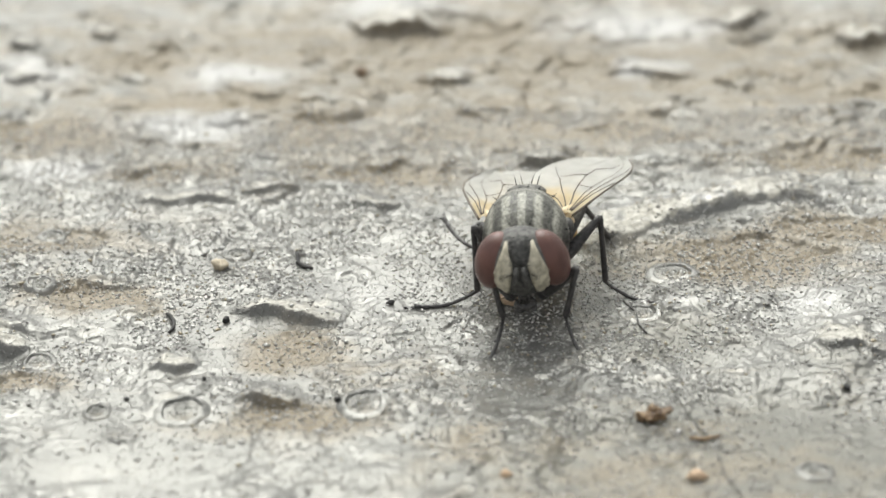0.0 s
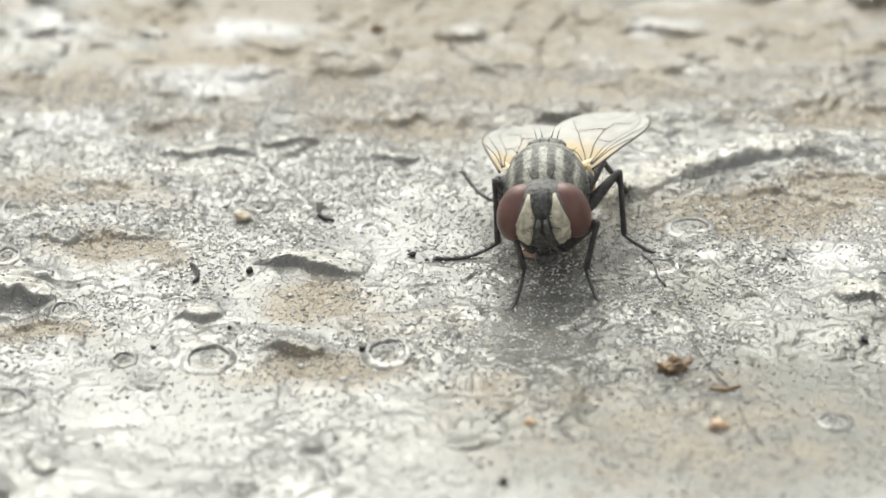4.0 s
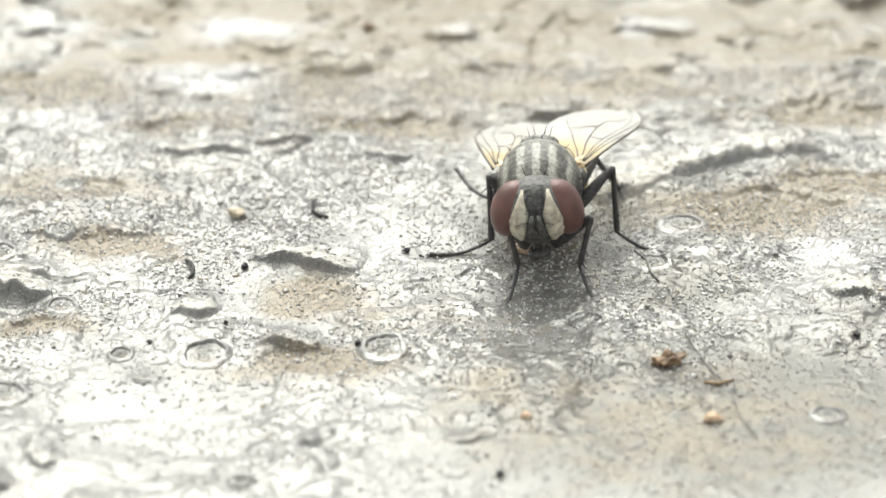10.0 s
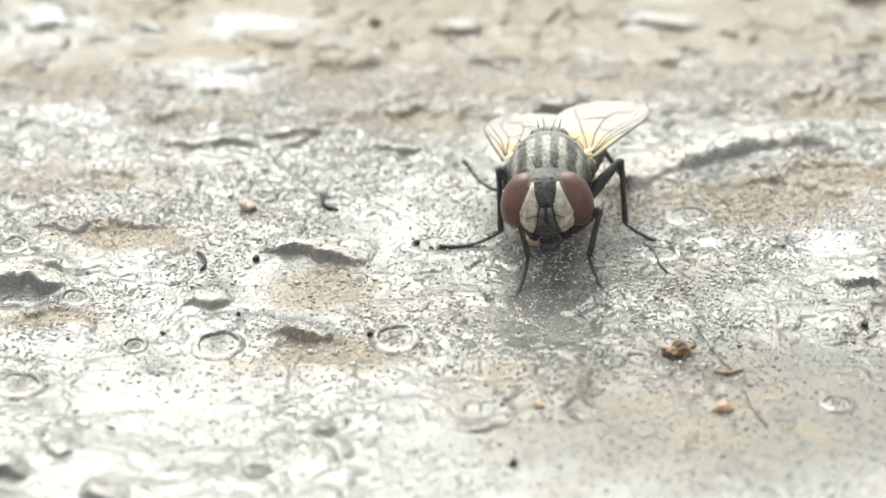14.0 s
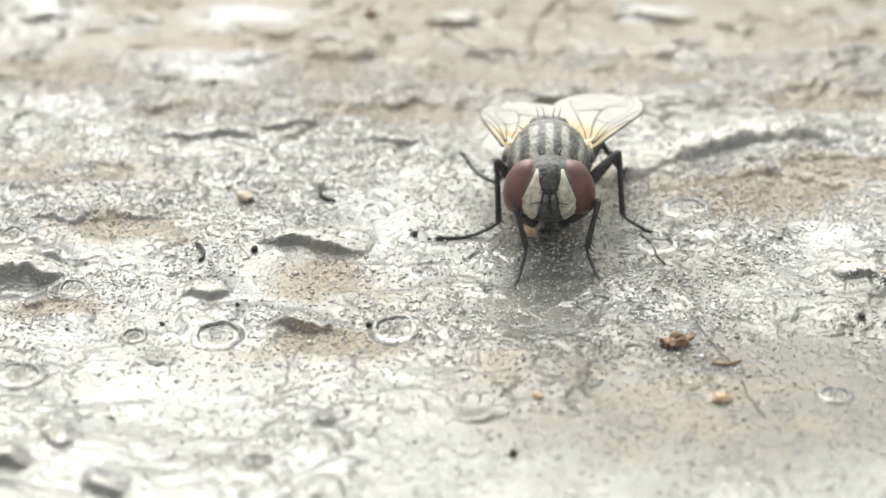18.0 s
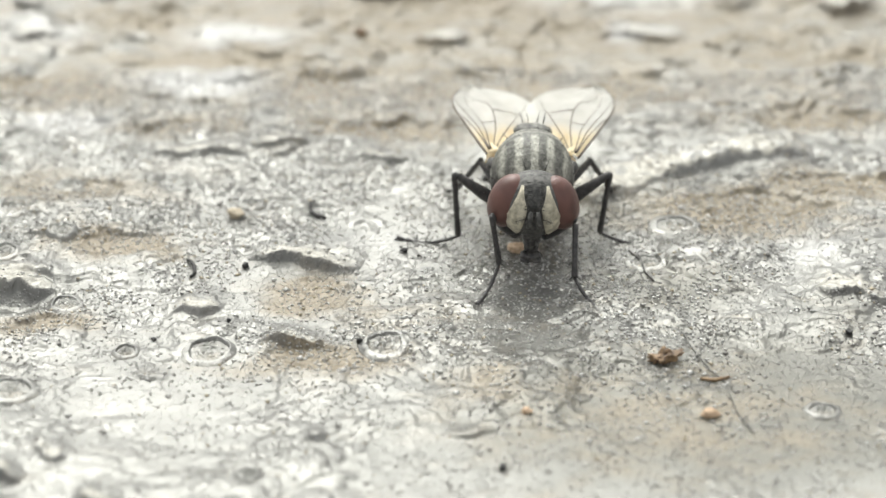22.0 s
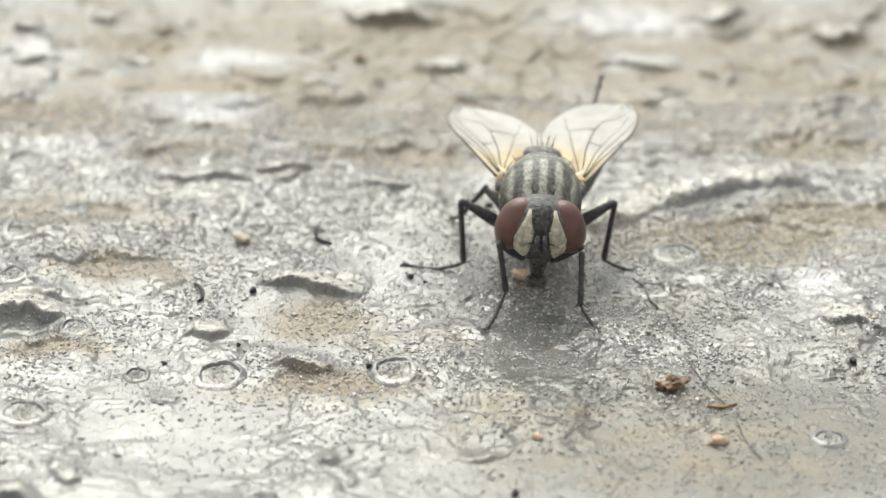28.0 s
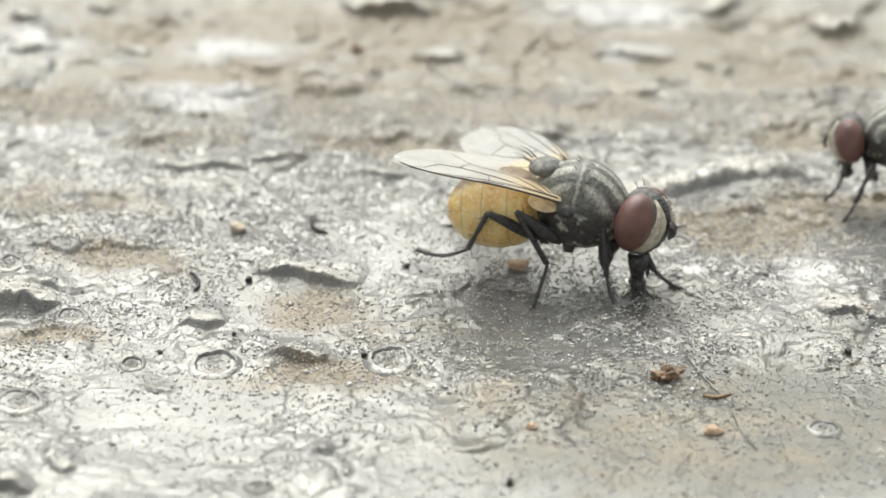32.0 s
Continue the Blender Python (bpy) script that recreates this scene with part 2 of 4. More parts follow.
def wing_material():
    n = Nodes("clear_wing_membrane")
    t = n.node("ShaderNodeBsdfTransparent")
    t.inputs[0].default_value = (0.98, 0.98, 0.96, 1)
    mixer = n.node("ShaderNodeMixShader")
    cells = n.noise(0.9, 3, 0.5)
    root = n.ramp(n.math("ADD", n.axis(1), n.math("MULTIPLY", cells, 1.2)), 2.5, 1.5)
    n.link(n.math("MULTIPLY_ADD", cells, 0.3, n.math("MULTIPLY_ADD", root, 0.26, 0.36)), mixer.inputs[0])
    n.link(t.outputs[0], mixer.inputs[1])
    col = n.mix(root, (0.97, 0.97, 0.94), (0.92, 0.80, 0.54))
    n.bump([(n.noise(0.25, 3, 0.6, (1.5, 0.6, 1)), 0.02)])
    n.set(col, 0.22, spec=0.8)
    thin = n.node("ShaderNodeBsdfTranslucent")
    n.link(col, thin.inputs[0])
    both = n.node("ShaderNodeMixShader")
    both.inputs[0].default_value = 0.5
    n.link(n.bsdf.outputs[0], both.inputs[1])
    n.link(thin.outputs[0], both.inputs[2])
    n.link(both.outputs[0], mixer.inputs[2])
    n.link(mixer.outputs[0], n.tree.nodes["Material Output"].inputs[0])
    return n.mat


def grit_material():
    n = Nodes("mixed_grit")
    g = n.node("ShaderNodeNewGeometry")
    r = n.node("ShaderNodeValToRGB")
    r.color_ramp.interpolation = "CONSTANT"
    for k, (at, c) in enumerate(((0.0, (0.16, 0.15, 0.14)), (0.03, (0.34, 0.33, 0.31)), (0.30, (0.46, 0.455, 0.43)), (0.62, (0.66, 0.655, 0.63)), (0.95, (0.46, 0.40, 0.29)))):
        e = r.color_ramp.elements[k] if k < 2 else r.color_ramp.elements.new(at)
        e.position, e.color = at, (*c, 1)
    n.link(g.outputs["Random Per Island"], r.inputs[0])
    n.bump([(n.noise(0.05, 3), 0.008)])
    return n.set(r.outputs[0], 0.35, 0.25)


SCUTELLUM = plain_material("dusty_grey", (0.085, 0.085, 0.075), (0.25, 0.247, 0.22), 0.2, 0.55, 0.02)
EYE, THORAX, ABDOMEN, WING, GRIT = eye_material(), thorax_material(), abdomen_material(), wing_material(), grit_material()


# ---- mesh helpers: millimetres in, metres out ----
def mesh_of(name, verts, faces, smooth=True):
    me = bpy.data.meshes.new(name)
    me.from_pydata((np.asarray(verts, float) * MM).tolist(), [], [tuple(int(i) for i in f) for f in faces])
    if smooth:
        me.shade_smooth()
    return me


def part(name, verts, faces, material, parent=None, label="", smooth=True):
    ob = new(name, mesh_of(name, verts, faces, smooth))
    ob.data.materials.append(material)
    ob.parent = parent
    return tagged(ob, label)


def join(pieces):
    vs, fs, n = [], [], 0
    for v, f in pieces:
        vs.append(np.asarray(v, float))
        fs += [tuple(i + n for i in q) for q in f]
        n += len(v)
    return np.concatenate(vs), fs


def ball(c, r, nu=20, nv=12, turn=None, bend=None):
    """An ellipsoid with centre c and half sizes r, its pole along z."""
    v, f = [(0, 0, 1)], []
    for j in range(1, nv):
        a = math.pi * j / nv
        v += [(math.sin(a) * math.cos(2 * math.pi * i / nu), math.sin(a) * math.sin(2 * math.pi * i / nu), math.cos(a)) for i in range(nu)]
    v.append((0, 0, -1))
    f += [(0, 1 + i, 1 + (i + 1) % nu) for i in range(nu)]
    for j in range(nv - 2):
        a, b = 1 + j * nu, 1 + (j + 1) * nu
        f += [(a + i, b + i, b + (i + 1) % nu, a + (i + 1) % nu) for i in range(nu)]
    last = 1 + (nv - 2) * nu
    f += [(last + (i + 1) % nu, last + i, len(v) - 1) for i in range(nu)]
    v = np.array(v)
    if bend:
        v = np.array([bend(*p) for p in v])
    v = v * np.array(r)
    if turn is not None:
        v = v @ np.array(Euler([radians(t) for t in turn]).to_matrix()).T
    return v + np.array(c), f


def tube(path, radii, sides=8, flat=1.0):
    """A tapered tube along points, closed at both ends."""
    p = np.asarray(path, float)
    v, f = [], []
    up = np.array((0.31, 0.17, 0.93))
    for k in range(len(p)):
        d = p[min(k + 1, len(p) - 1)] - p[max(k - 1, 0)]
        d = d / (np.linalg.norm(d) + 1e-9)
        a = np.cross(d, up)
        a = a / (np.linalg.norm(a) + 1e-9)
        b = np.cross(d, a)
        v += [p[k] + radii[k] * (math.cos(2 * math.pi * s / sides) * a + flat * math.sin(2 * math.pi * s / sides) * b) for s in range(sides)]
    for k in range(len(p) - 1):
        i, j = k * sides, (k + 1) * sides
        f += [(i + s, i + (s + 1) % sides, j + (s + 1) % sides, j + s) for s in range(sides)]
    f += [tuple(range(sides))[::-1], tuple(range((len(p) - 1) * sides, len(p) * sides))]
    return np.array(v), f


def hair(root, tip, thick=0.012, droop=0.0):
    root, tip = np.array(root, float), np.array(tip, float)
    mid = (root + tip) / 2 + np.array((0, 0, droop))
    return tube([root, mid, tip], [thick, thick * 0.75, thick * 0.2], 4)


# ---- lattice noise for relief ----
LATTICE = np.random.RandomState(7).rand(256, 256)


def value_noise(x, y):
    xi, yi = np.floor(x).astype(int), np.floor(y).astype(int)
    u, v = x - xi, y - yi
    u, v = u * u * u * (u * (u * 6 - 15) + 10), v * v * v * (v * (v * 6 - 15) + 10)
    a, b = LATTICE[xi % 256, yi % 256], LATTICE[(xi + 1) % 256, yi % 256]
    c, d = LATTICE[xi % 256, (yi + 1) % 256], LATTICE[(xi + 1) % 256, (yi + 1) % 256]
    return (a * (1 - u) + b * u) * (1 - v) + (c * (1 - u) + d * u) * v


def rough_noise(x, y, octaves=4, gain=0.5):
    total, amp, s = 0.0, 1.0, 0.0
    for k in range(octaves):
        total = total + amp * value_noise(x * 2**k + 17.3 * k, y * 2**k + 9.1 * k)
        s += amp
        amp *= gain
    return total / s - 0.5


def step(v, a, b):
    t = np.clip((v - a) / (b - a), 0, 1)
    return t * t * (3 - 2 * t)


def blobs(x, y, spots):
    """The strongest of soft round spots (x, y, half width, half depth, strength)."""
    out = np.zeros_like(x)
    for cx, cy, rx, ry, s in spots:
        out = np.maximum(out, s * np.exp(-(((x - cx) / rx) ** 2 + ((y - cy) / ry) ** 2)))
    return out


def along(x, y, x0, y0, x1, y1):
    """Distance across a line, positive on its far side, and the place along it."""
    dx, dy = x1 - x0, y1 - y0
    n = math.hypot(dx, dy)
    return (-(x - x0) * dy + (y - y0) * dx) / n, ((x - x0) * dx + (y - y0) * dy) / n / n


# bare tan spots, and spots of thick whitish paint
TAN = [(-4.9, -5.1, 1.9, 0.9, 1.25), (6.3, 3.1, 2.7, 1.1, 1.5), (-10.8, 1.2, 1.7, 0.9, 1.15), (-5.4, -1.6, 1.2, 1.1, 1.1), (-13.6, 11.6, 3.0, 1.6, 0.9),
       (-6.1, 12.0, 2.2, 1.8, 0.9), (-11.6, 16.8, 3.0, 1.2, 0.9), (9.8, 4.9, 2.2, 0.9, 1.4), (-12.6, -3.3, 1.8, 0.6, 0.8), (-0.7, 18.5, 3.6, 2.6, 0.8),
       (9.6, 14.0, 4.0, 1.6, 0.7), (-10.0, 8.6, 2.4, 0.8, 0.8), (-0.8, -6.3, 1.2, 0.8, 0.6), (3.8, -8.0, 5.0, 2.6, 0.40), (0.0, 17.0, 18.0, 6.0, 0.66), (-3.0, -3.0, 3.0, 1.6, 0.3), (-2.0, 12.0, 18.0, 3.6, 0.55),
       (-12.8, 4.6, 2.6, 1.1, 0.95), (-4.0, 8.6, 3.2, 1.1, 0.85), (-9.0, 13.6, 4.0, 1.2, 0.95), (3.6, 11.2, 3.6, 1.1, 0.8), (9.4, 9.4, 2.8, 0.9, 0.9)]
WHITE = [(-8.3, 15.8, 2.2, 1.2, 1.0), (-9.5, 11.9, 2.4, 1.6, 1.0), (-3.7, 20.6, 2.2, 1.4, 1.0), (4.3, 19.3, 3.4, 1.8, 0.9), (-13.4, 9.1, 1.6, 1.1, 1.0),
         (8.0, 1.0, 1.8, 1.8, 0.6), (4.6, 6.4, 2.0, 0.8, 0.7), (-5.6, 1.6, 1.5, 0.6, 0.5), (-14.8, 16.0, 2.0, 1.4, 0.8), (-8.5, -8.5, 6.0, 3.0, 0.30),
         (4.6, 15.9, 1.6, 0.9, 0.8), (-3.0, -9.0, 3.0, 1.5, 0.3), (10.5, 22.0, 2.0, 1.6, 0.8), (-1.6, 15.6, 1.1, 0.8, 0.7), (4.8, 6.1, 2.2, 0.7, 0.8), (7.2, 7.1, 2.0, 0.7, 0.8), (-3.2, 1.6, 3.6, 2.4, 0.42), (4.2, 0.6, 2.2, 1.6, 0.42), (-9.5, -1.5, 4.0, 2.0, 0.32), (-11.5, 5.0, 4.0, 2.2, 0.35)]

# dull grimy film
GRIME = [(4.8, 1.6, 1.6, 1.1, 0.75), (1.4, -6.4, 2.8, 2.2, 0.75), (4.2, -1.0, 2.5, 1.7, 1.0), (5.0, -7.5, 8.0, 4.6, 1.1), (9.0, -2.5, 4.0, 2.0, 0.55), (-13.0, 11.0, 3.0, 3.0, 0.4), (-3.5, 9.5, 4.0, 2.0, 0.4), (6.0, 10.0, 5.0, 1.5, 0.3)]


LIPS = []


def lip(x, y, rx, ry, high):
    """A scab of lifted paint: it climbs gently from the back to a ragged, steep near edge."""
    LIPS.append((x, y, rx, ry, high))


lip(-13.75, -0.75, 1.35, 0.85, 0.40)
lip(-5.87, 0.79, 1.50, 1.26, 0.45)
lip(-5.94, -3.88, 0.81, 0.66, 0.38)
lip(-8.52, -2.17, 0.65, 0.81, 0.30)
lip(9.04, -1.15, 1.22, 1.21, 0.25)
lip(-3.88, -4.00, 0.45, 0.25, 0.12)
lip(-3.59, 20.01, 1.82, 1.85, 0.60)
lip(-1.97, 15.43, 0.85, 1.23, 0.38)
lip(7.62, 19.87, 0.86, 1.44, 0.45)
lip(11.38, 18.23, 0.97, 1.33, 0.45)
lip(4.62, 15.97, 1.31, 1.04, 0.30)
lip(-10.65, 11.45, 0.63, 1.10, 0.26)
lip(-9.30, 10.90, 0.50, 1.02, 0.19)
lip(-15.71, 18.42, 0.54, 1.15, 0.30)
lip(-15.06, 16.23, 0.80, 1.29, 0.30)
lip(-11.77, 14.01, 0.70, 0.62, 0.15)
lip(-3.64, 9.59, 0.58, 0.65, 0.19)
lip(-5.90, 13.86, 0.87, 0.84, 0.19)
lip(1.16, 9.30, 1.07, 0.83, 0.34)
lip(2.53, 12.02, 1.02, 0.64, 0.11)
lip(6.93, 10.84, 1.83, 0.53, 0.11)
lip(-9.21, 6.93, 1.58, 0.62, 0.22)
lip(-6.75, 7.60, 1.09, 0.63, 0.22)
lip(-3.55, 6.83, 1.00, 0.61, 0.20)
lip(-13.11, 19.60, 0.46, 1.32, 0.30)
lip(-9.94, 16.07, 0.22, 0.66, 0.11)
lip(-11.53, -9.36, 0.47, 0.95, 0.20)
lip(-12.66, -10.64, 0.53, 0.68, 0.35)
lip(-10.18, -11.75, 0.49, 0.67, 0.35)
lip(-1.33, -8.39, 0.80, 0.37, 0.12)
lip(-9.47, -5.76, 0.50, 0.35, 0.12)
lip(-5.14, -8.87, 0.27, 0.33, 0.12)


def lips_at(x, y):
    h, cap = np.zeros_like(x), np.zeros_like(x)
    n1, n2 = rough_noise(x / 0.75 + 3, y / 0.6 + 9, 3, 0.5), rough_noise(x / 0.75 + 43, y / 1.2 + 29, 4, 0.42)
    crust = rough_noise(x / 0.30 + 61, y / 0.22 + 17, 3, 0.6)
    for cx, cy, rx, ry, high in LIPS:
        near = (np.abs(x - cx) < rx * 2.2) & (np.abs(y - cy) < ry * 2.4 + 1.2)
        if not near.any():
            continue
        u = (x[near] - cx) / rx + 0.5 * n1[near]
        side = step(np.abs(u), 1.3, 0.2)
        # distance behind the lifted edge, which bows back towards both ends
        d = y[near] - cy + 0.8 * ry - 0.35 * ry * u * u + 1.3 * n2[near] * min(1.0, ry)
        back = step(d, 2.1 * ry, 0.1 * ry)
        toe = 0.28 * np.exp(np.minimum(d, 0) / (0.26 + 0.55 * high))
        body = toe + (1 - toe) * step(d, -0.10, 0.04)
        curl = 0.20 * np.exp(-(((d - 0.07) / 0.10) ** 2))
        h[near] += 0.8 * high * side * back * (body + curl + 0.25 * crust[near] * step(d, -0.05, 0.1))
        cap[near] = np.maximum(cap[near], side * step(d, 0.0, 0.08) * step(d, 1.5 * ry, 0.1) * (0.95 + 1.3 * crust[near]) * min(1.0, high / 0.3) * (1.0 if cy < 8 else 0.7))
    return h, cap


def stain_at(x, y):
    return blobs(x + 1.2 * rough_noise(x / 1.5, y / 1.5, 4), y + 1.2 * rough_noise(x / 1.5 + 40, y / 1.5, 4), TAN)


def grain_at(x, y):
    """How rough the film is: the near part is smoother."""
    return 0.58 + 0.42 * step(y + 3.0 * rough_noise(x / 2.5 + 4, y / 2.5 + 90, 3), -6.5, -1.5)


def grime_at(x, y):
    return blobs(x + 1.6 * rough_noise(x / 1.7 + 19, y / 1.7, 4), y + 1.4 * rough_noise(x / 1.7 + 80, y / 1.7, 4), GRIME)


def pale_at(x, y):
    return blobs(x + 1.6 * rough_noise(x / 1.3 + 9, y / 1.3, 4), y + 1.2 * rough_noise(x / 1.3 + 60, y / 1.3, 4), WHITE)


def ridge_at(x, y):
    """The long ridge behind the fly, gentle behind and steep in front, and the crust along its top."""
    h, cap = np.full_like(x, -9.0), np.zeros_like(x)
    wx, wy = x + 0.7 * rough_noise(x / 1.2, y / 1.2, 3, 0.5), y + 0.8 * rough_noise(x / 1.2 + 20, y / 1.6, 4, 0.5)
    rise = 0.85 + 0.5 * rough_noise(x / 0.9 + 33, y / 0.9, 3) + 0.22 * rough_noise(x / 0.3 + 3, y / 0.25, 3, 0.6)
    for x0, y0, x1, y1, top in ((2.4, 4.0, 4.8, 4.9, 0.45), (4.6, 4.85, 6.7, 5.9, 0.72), (6.5, 5.85, 8.7, 6.6, 0.75)):
        d, s = along(wx, wy, x0, y0, x1, y1)
        ends = step(s, -0.35, 0.15) * step(s, 1.35, 0.85)
        face = np.clip((d + 0.75) / 0.95, 0, 1) ** 2.2
        h = np.maximum(h, top * rise * face * step(d, 2.8, 0.4) * ends)
        cap = np.maximum(cap, step(face, 0.6, 1.0) * step(d, 1.9, 0.9) * ends)
    return h, cap * (0.62 + 1.5 * rough_noise(x / 0.4 + 5, y / 0.35, 3, 0.6))


def relief(x, y):
    """Height of the crusted paint in millimetres."""
    near = np.exp(-((np.maximum(np.abs(x) - 30, 0) / 60) ** 2 + (np.maximum(np.abs(y) - 40, 0) / 60) ** 2))
    wx, wy = x + 0.9 * rough_noise(x / 1.1, y / 1.1, 3), y + 0.9 * rough_noise(x / 1.1 + 50, y / 1.1, 3)
    h = 0.5 * rough_noise(x / 7.0, y / 6.0, 2) + 0.22 * rough_noise(x / 2.4 + 70, y / 2.0, 3)
    layer = rough_noise(wx / 2.6 + 30, wy / 1.9 + 12, 4, 0.55)
    far = step(y, 6.0, 12.0)
    h = h + (0.09 * step(layer, -0.02, 0.07) + 0.07 * step(layer, 0.11, 0.18)) * (1 - far) * (0.3 + 0.7 * grain_at(x, y)) + (0.16 * step(layer, -0.05, 0.10) + 0.11 * step(layer, 0.10, 0.21)) * far
    h = h + 0.05 * step(rough_noise(wx / 1.2 + 9, wy / 1.0 + 55, 4, 0.55), 0.02, 0.08) * (0.3 + 0.7 * grain_at(x, y))
    crust = rough_noise(wx / 0.7 + 80, wy / 0.45, 4, 0.6)
    fine = grain_at(x, y)
    h = h + fine * 0.06 * crust * (0.35 + 1.0 * step(rough_noise(x / 4 + 3, y / 4 + 8, 2), -0.12, 0.12))
    h = h + fine * 0.035 * rough_noise(x / 0.30, y / 0.24, 3, 0.6)
    chip = rough_noise(wx / 0.55 + 5, wy / 0.36 + 71, 3, 0.6)
    h = h + fine * 0.035 * step(chip, 0.05, 0.11) * step(rough_noise(x / 3 + 13, y / 3 + 4, 2), -0.15, 0.05)
    h = h - 0.12 * step(stain_at(x, y), 0.45, 0.7)
    h = np.maximum(h, ridge_at(x, y)[0])
    # hollow beside a blister
    h = h - 0.35 * np.exp(-(((x + 13.6) / 1.1) ** 4 + np.abs((y + 1.9) / 0.5) ** 2.4))
    h = h + lips_at(x, y)[0]
    flat = np.exp(-(((x - 0.6) / 3.2) ** 2 + ((y - 0.5) / 2.8) ** 2))
    return h * near * (1 - 0.4 * flat)


def relief_at(x, y):
    return float(relief(np.array([float(x)]), np.array([float(y)]))[0])


# ---- the ground ----
def spread(a, b, cell, reach, growth):
    mid = list(np.arange(a, b + cell / 2, cell))
    out, d, p = [], cell, b
    while p < reach:
        d *= growth
        p += d
        out.append(p)
    back, d, p = [], cell, a
    while p > -reach:
        d *= growth
        p -= d
        back.append(p)
    return np.array(back[::-1] + mid + out)


def build_ground():
    xs, ys = spread(-19.0, 15.0, 0.05, 3000, 1.25), spread(-14.5, 25.0, 0.055, 3000, 1.25)
    x, y = np.meshgrid(xs, ys)
    z = relief(x, y)
    nx, ny = len(xs), len(ys)
    i = (np.arange(ny - 1)[:, None] * nx + np.arange(nx - 1)[None]).ravel()
    faces = np.stack([i, i + 1, i + nx + 1, i + nx], 1)
    me = bpy.data.meshes.new("ground")
    me.vertices.add(nx * ny)
    me.vertices.foreach_set("co", (np.stack([x, y, z], -1).reshape(-1) * MM))
    me.loops.add(faces.size)
    me.loops.foreach_set("vertex_index", faces.ravel())
    me.polygons.add(len(faces))
    me.polygons.foreach_set("loop_start", np.arange(len(faces)) * 4)
    me.update(calc_edges=True)
    for key, field in (("stain", stain_at(x, y)), ("grime", grime_at(x, y)), ("grain", grain_at(x, y)), ("pale", pale_at(x, y)), ("crust", np.maximum(lips_at(x, y)[1], ridge_at(x, y)[1]))):
        me.attributes.new(key, "FLOAT", "POINT").data.foreach_set("value", field.ravel().astype(np.float32))
    me.shade_smooth()
    me.materials.append(GROUND)
    return tagged(new("ground", me), "weathered grey painted surface, crusted and flaking with tan bare spots", "ground", kind="structure")


ground = build_ground()


def ring(x, y, r, kind):
    """A burst paint blister: a raised rim, round a pitted floor."""
    rnd = random.Random(int(x * 100) * 31 + int(y * 100))
    n, prof, r = 56, [], r * 0.86
    high = {1: 0.10, 2: 0.06, 3: 0.045}[kind]
    prof = [(1.45, -0.05), (1.30, 0.0), (1.14, high * 0.45), (1.01, high), (0.95, high * 0.95), (0.90, 0.0), (0.82, -0.06), (0.74, high * 0.4), (0.64, -0.03), (0.5, 0.02), (0.4, 0.03), (0.3, -0.03), (0.14, 0.01)]
    z0 = relief_at(x, y)
    phase = rnd.random() * 6.28
    v, f = [], []
    for q, h in prof:
        for k in range(n):
            a = 2 * math.pi * k / n
            w = 1 + 0.05 * math.sin(2 * a + phase) + 0.03 * math.sin(5 * a + phase * 2) + rnd.uniform(-0.005, 0.005)
            e = h * (0.8 + 0.35 * math.sin(a + phase) + rnd.uniform(-0.05, 0.05)) if q > 0.7 else h + rnd.uniform(-0.02, 0.025)
            v.append((q * w * r * math.cos(a), q * w * r * math.sin(a), e + 0.02))
    for j in range(len(prof) - 1):
        f += [(j * n + k, j * n + (k + 1) % n, (j + 1) * n + (k + 1) % n, (j + 1) * n + k) for k in range(n)]
    f.append(tuple((len(prof) - 1) * n + k for k in range(n)))
    v = np.array(v)
    v[:, 2] += 0.3 * z0 + 0.7 * relief(x + v[:, 0], y + v[:, 1])
    v[:n, 2] = relief(x + v[:n, 0], y + v[:n, 1]) - 0.04
    ob = part("blister_ring", v, f, GROUND, ground)
    rim = [0.35 if 0.87 < q < 1.2 else 0.0 for q, _ in prof for _ in range(n)]
    for key, values in (("pale", rim), ("stain", [0.12 if p == 0.0 else 0.0 for p in rim]), ("grain", [1.0] * len(v))):
        ob.data.attributes.new(key, "FLOAT", "POINT").data.foreach_set("value", values)
    ob.location = (x * MM, y * MM, 0)
    return ob


ring(-8.03, -4.63, 0.62, 1)
ring(-3.48, -4.33, 0.59, 2)
ring(7.53, -7.51, 0.41, 2)
ring(-12.59, 1.76, 0.41, 2)
ring(4.58, 2.50, 0.61, 3)
ring(-12.89, -6.61, 0.60, 2)
ring(-14.01, 3.51, 0.61, 3)
ring(-14.06, 0.83, 0.41, 2)
ring(-12.05, -2.03, 0.44, 2)
ring(-7.40, 3.77, 0.35, 3)
ring(-10.19, -4.57, 0.33, 2)
ring(3.63, 0.29, 0.49, 3)
ring(-12.75, 4.96, 0.36, 3)
ring(-6.63, -10.78, 0.32, 2)


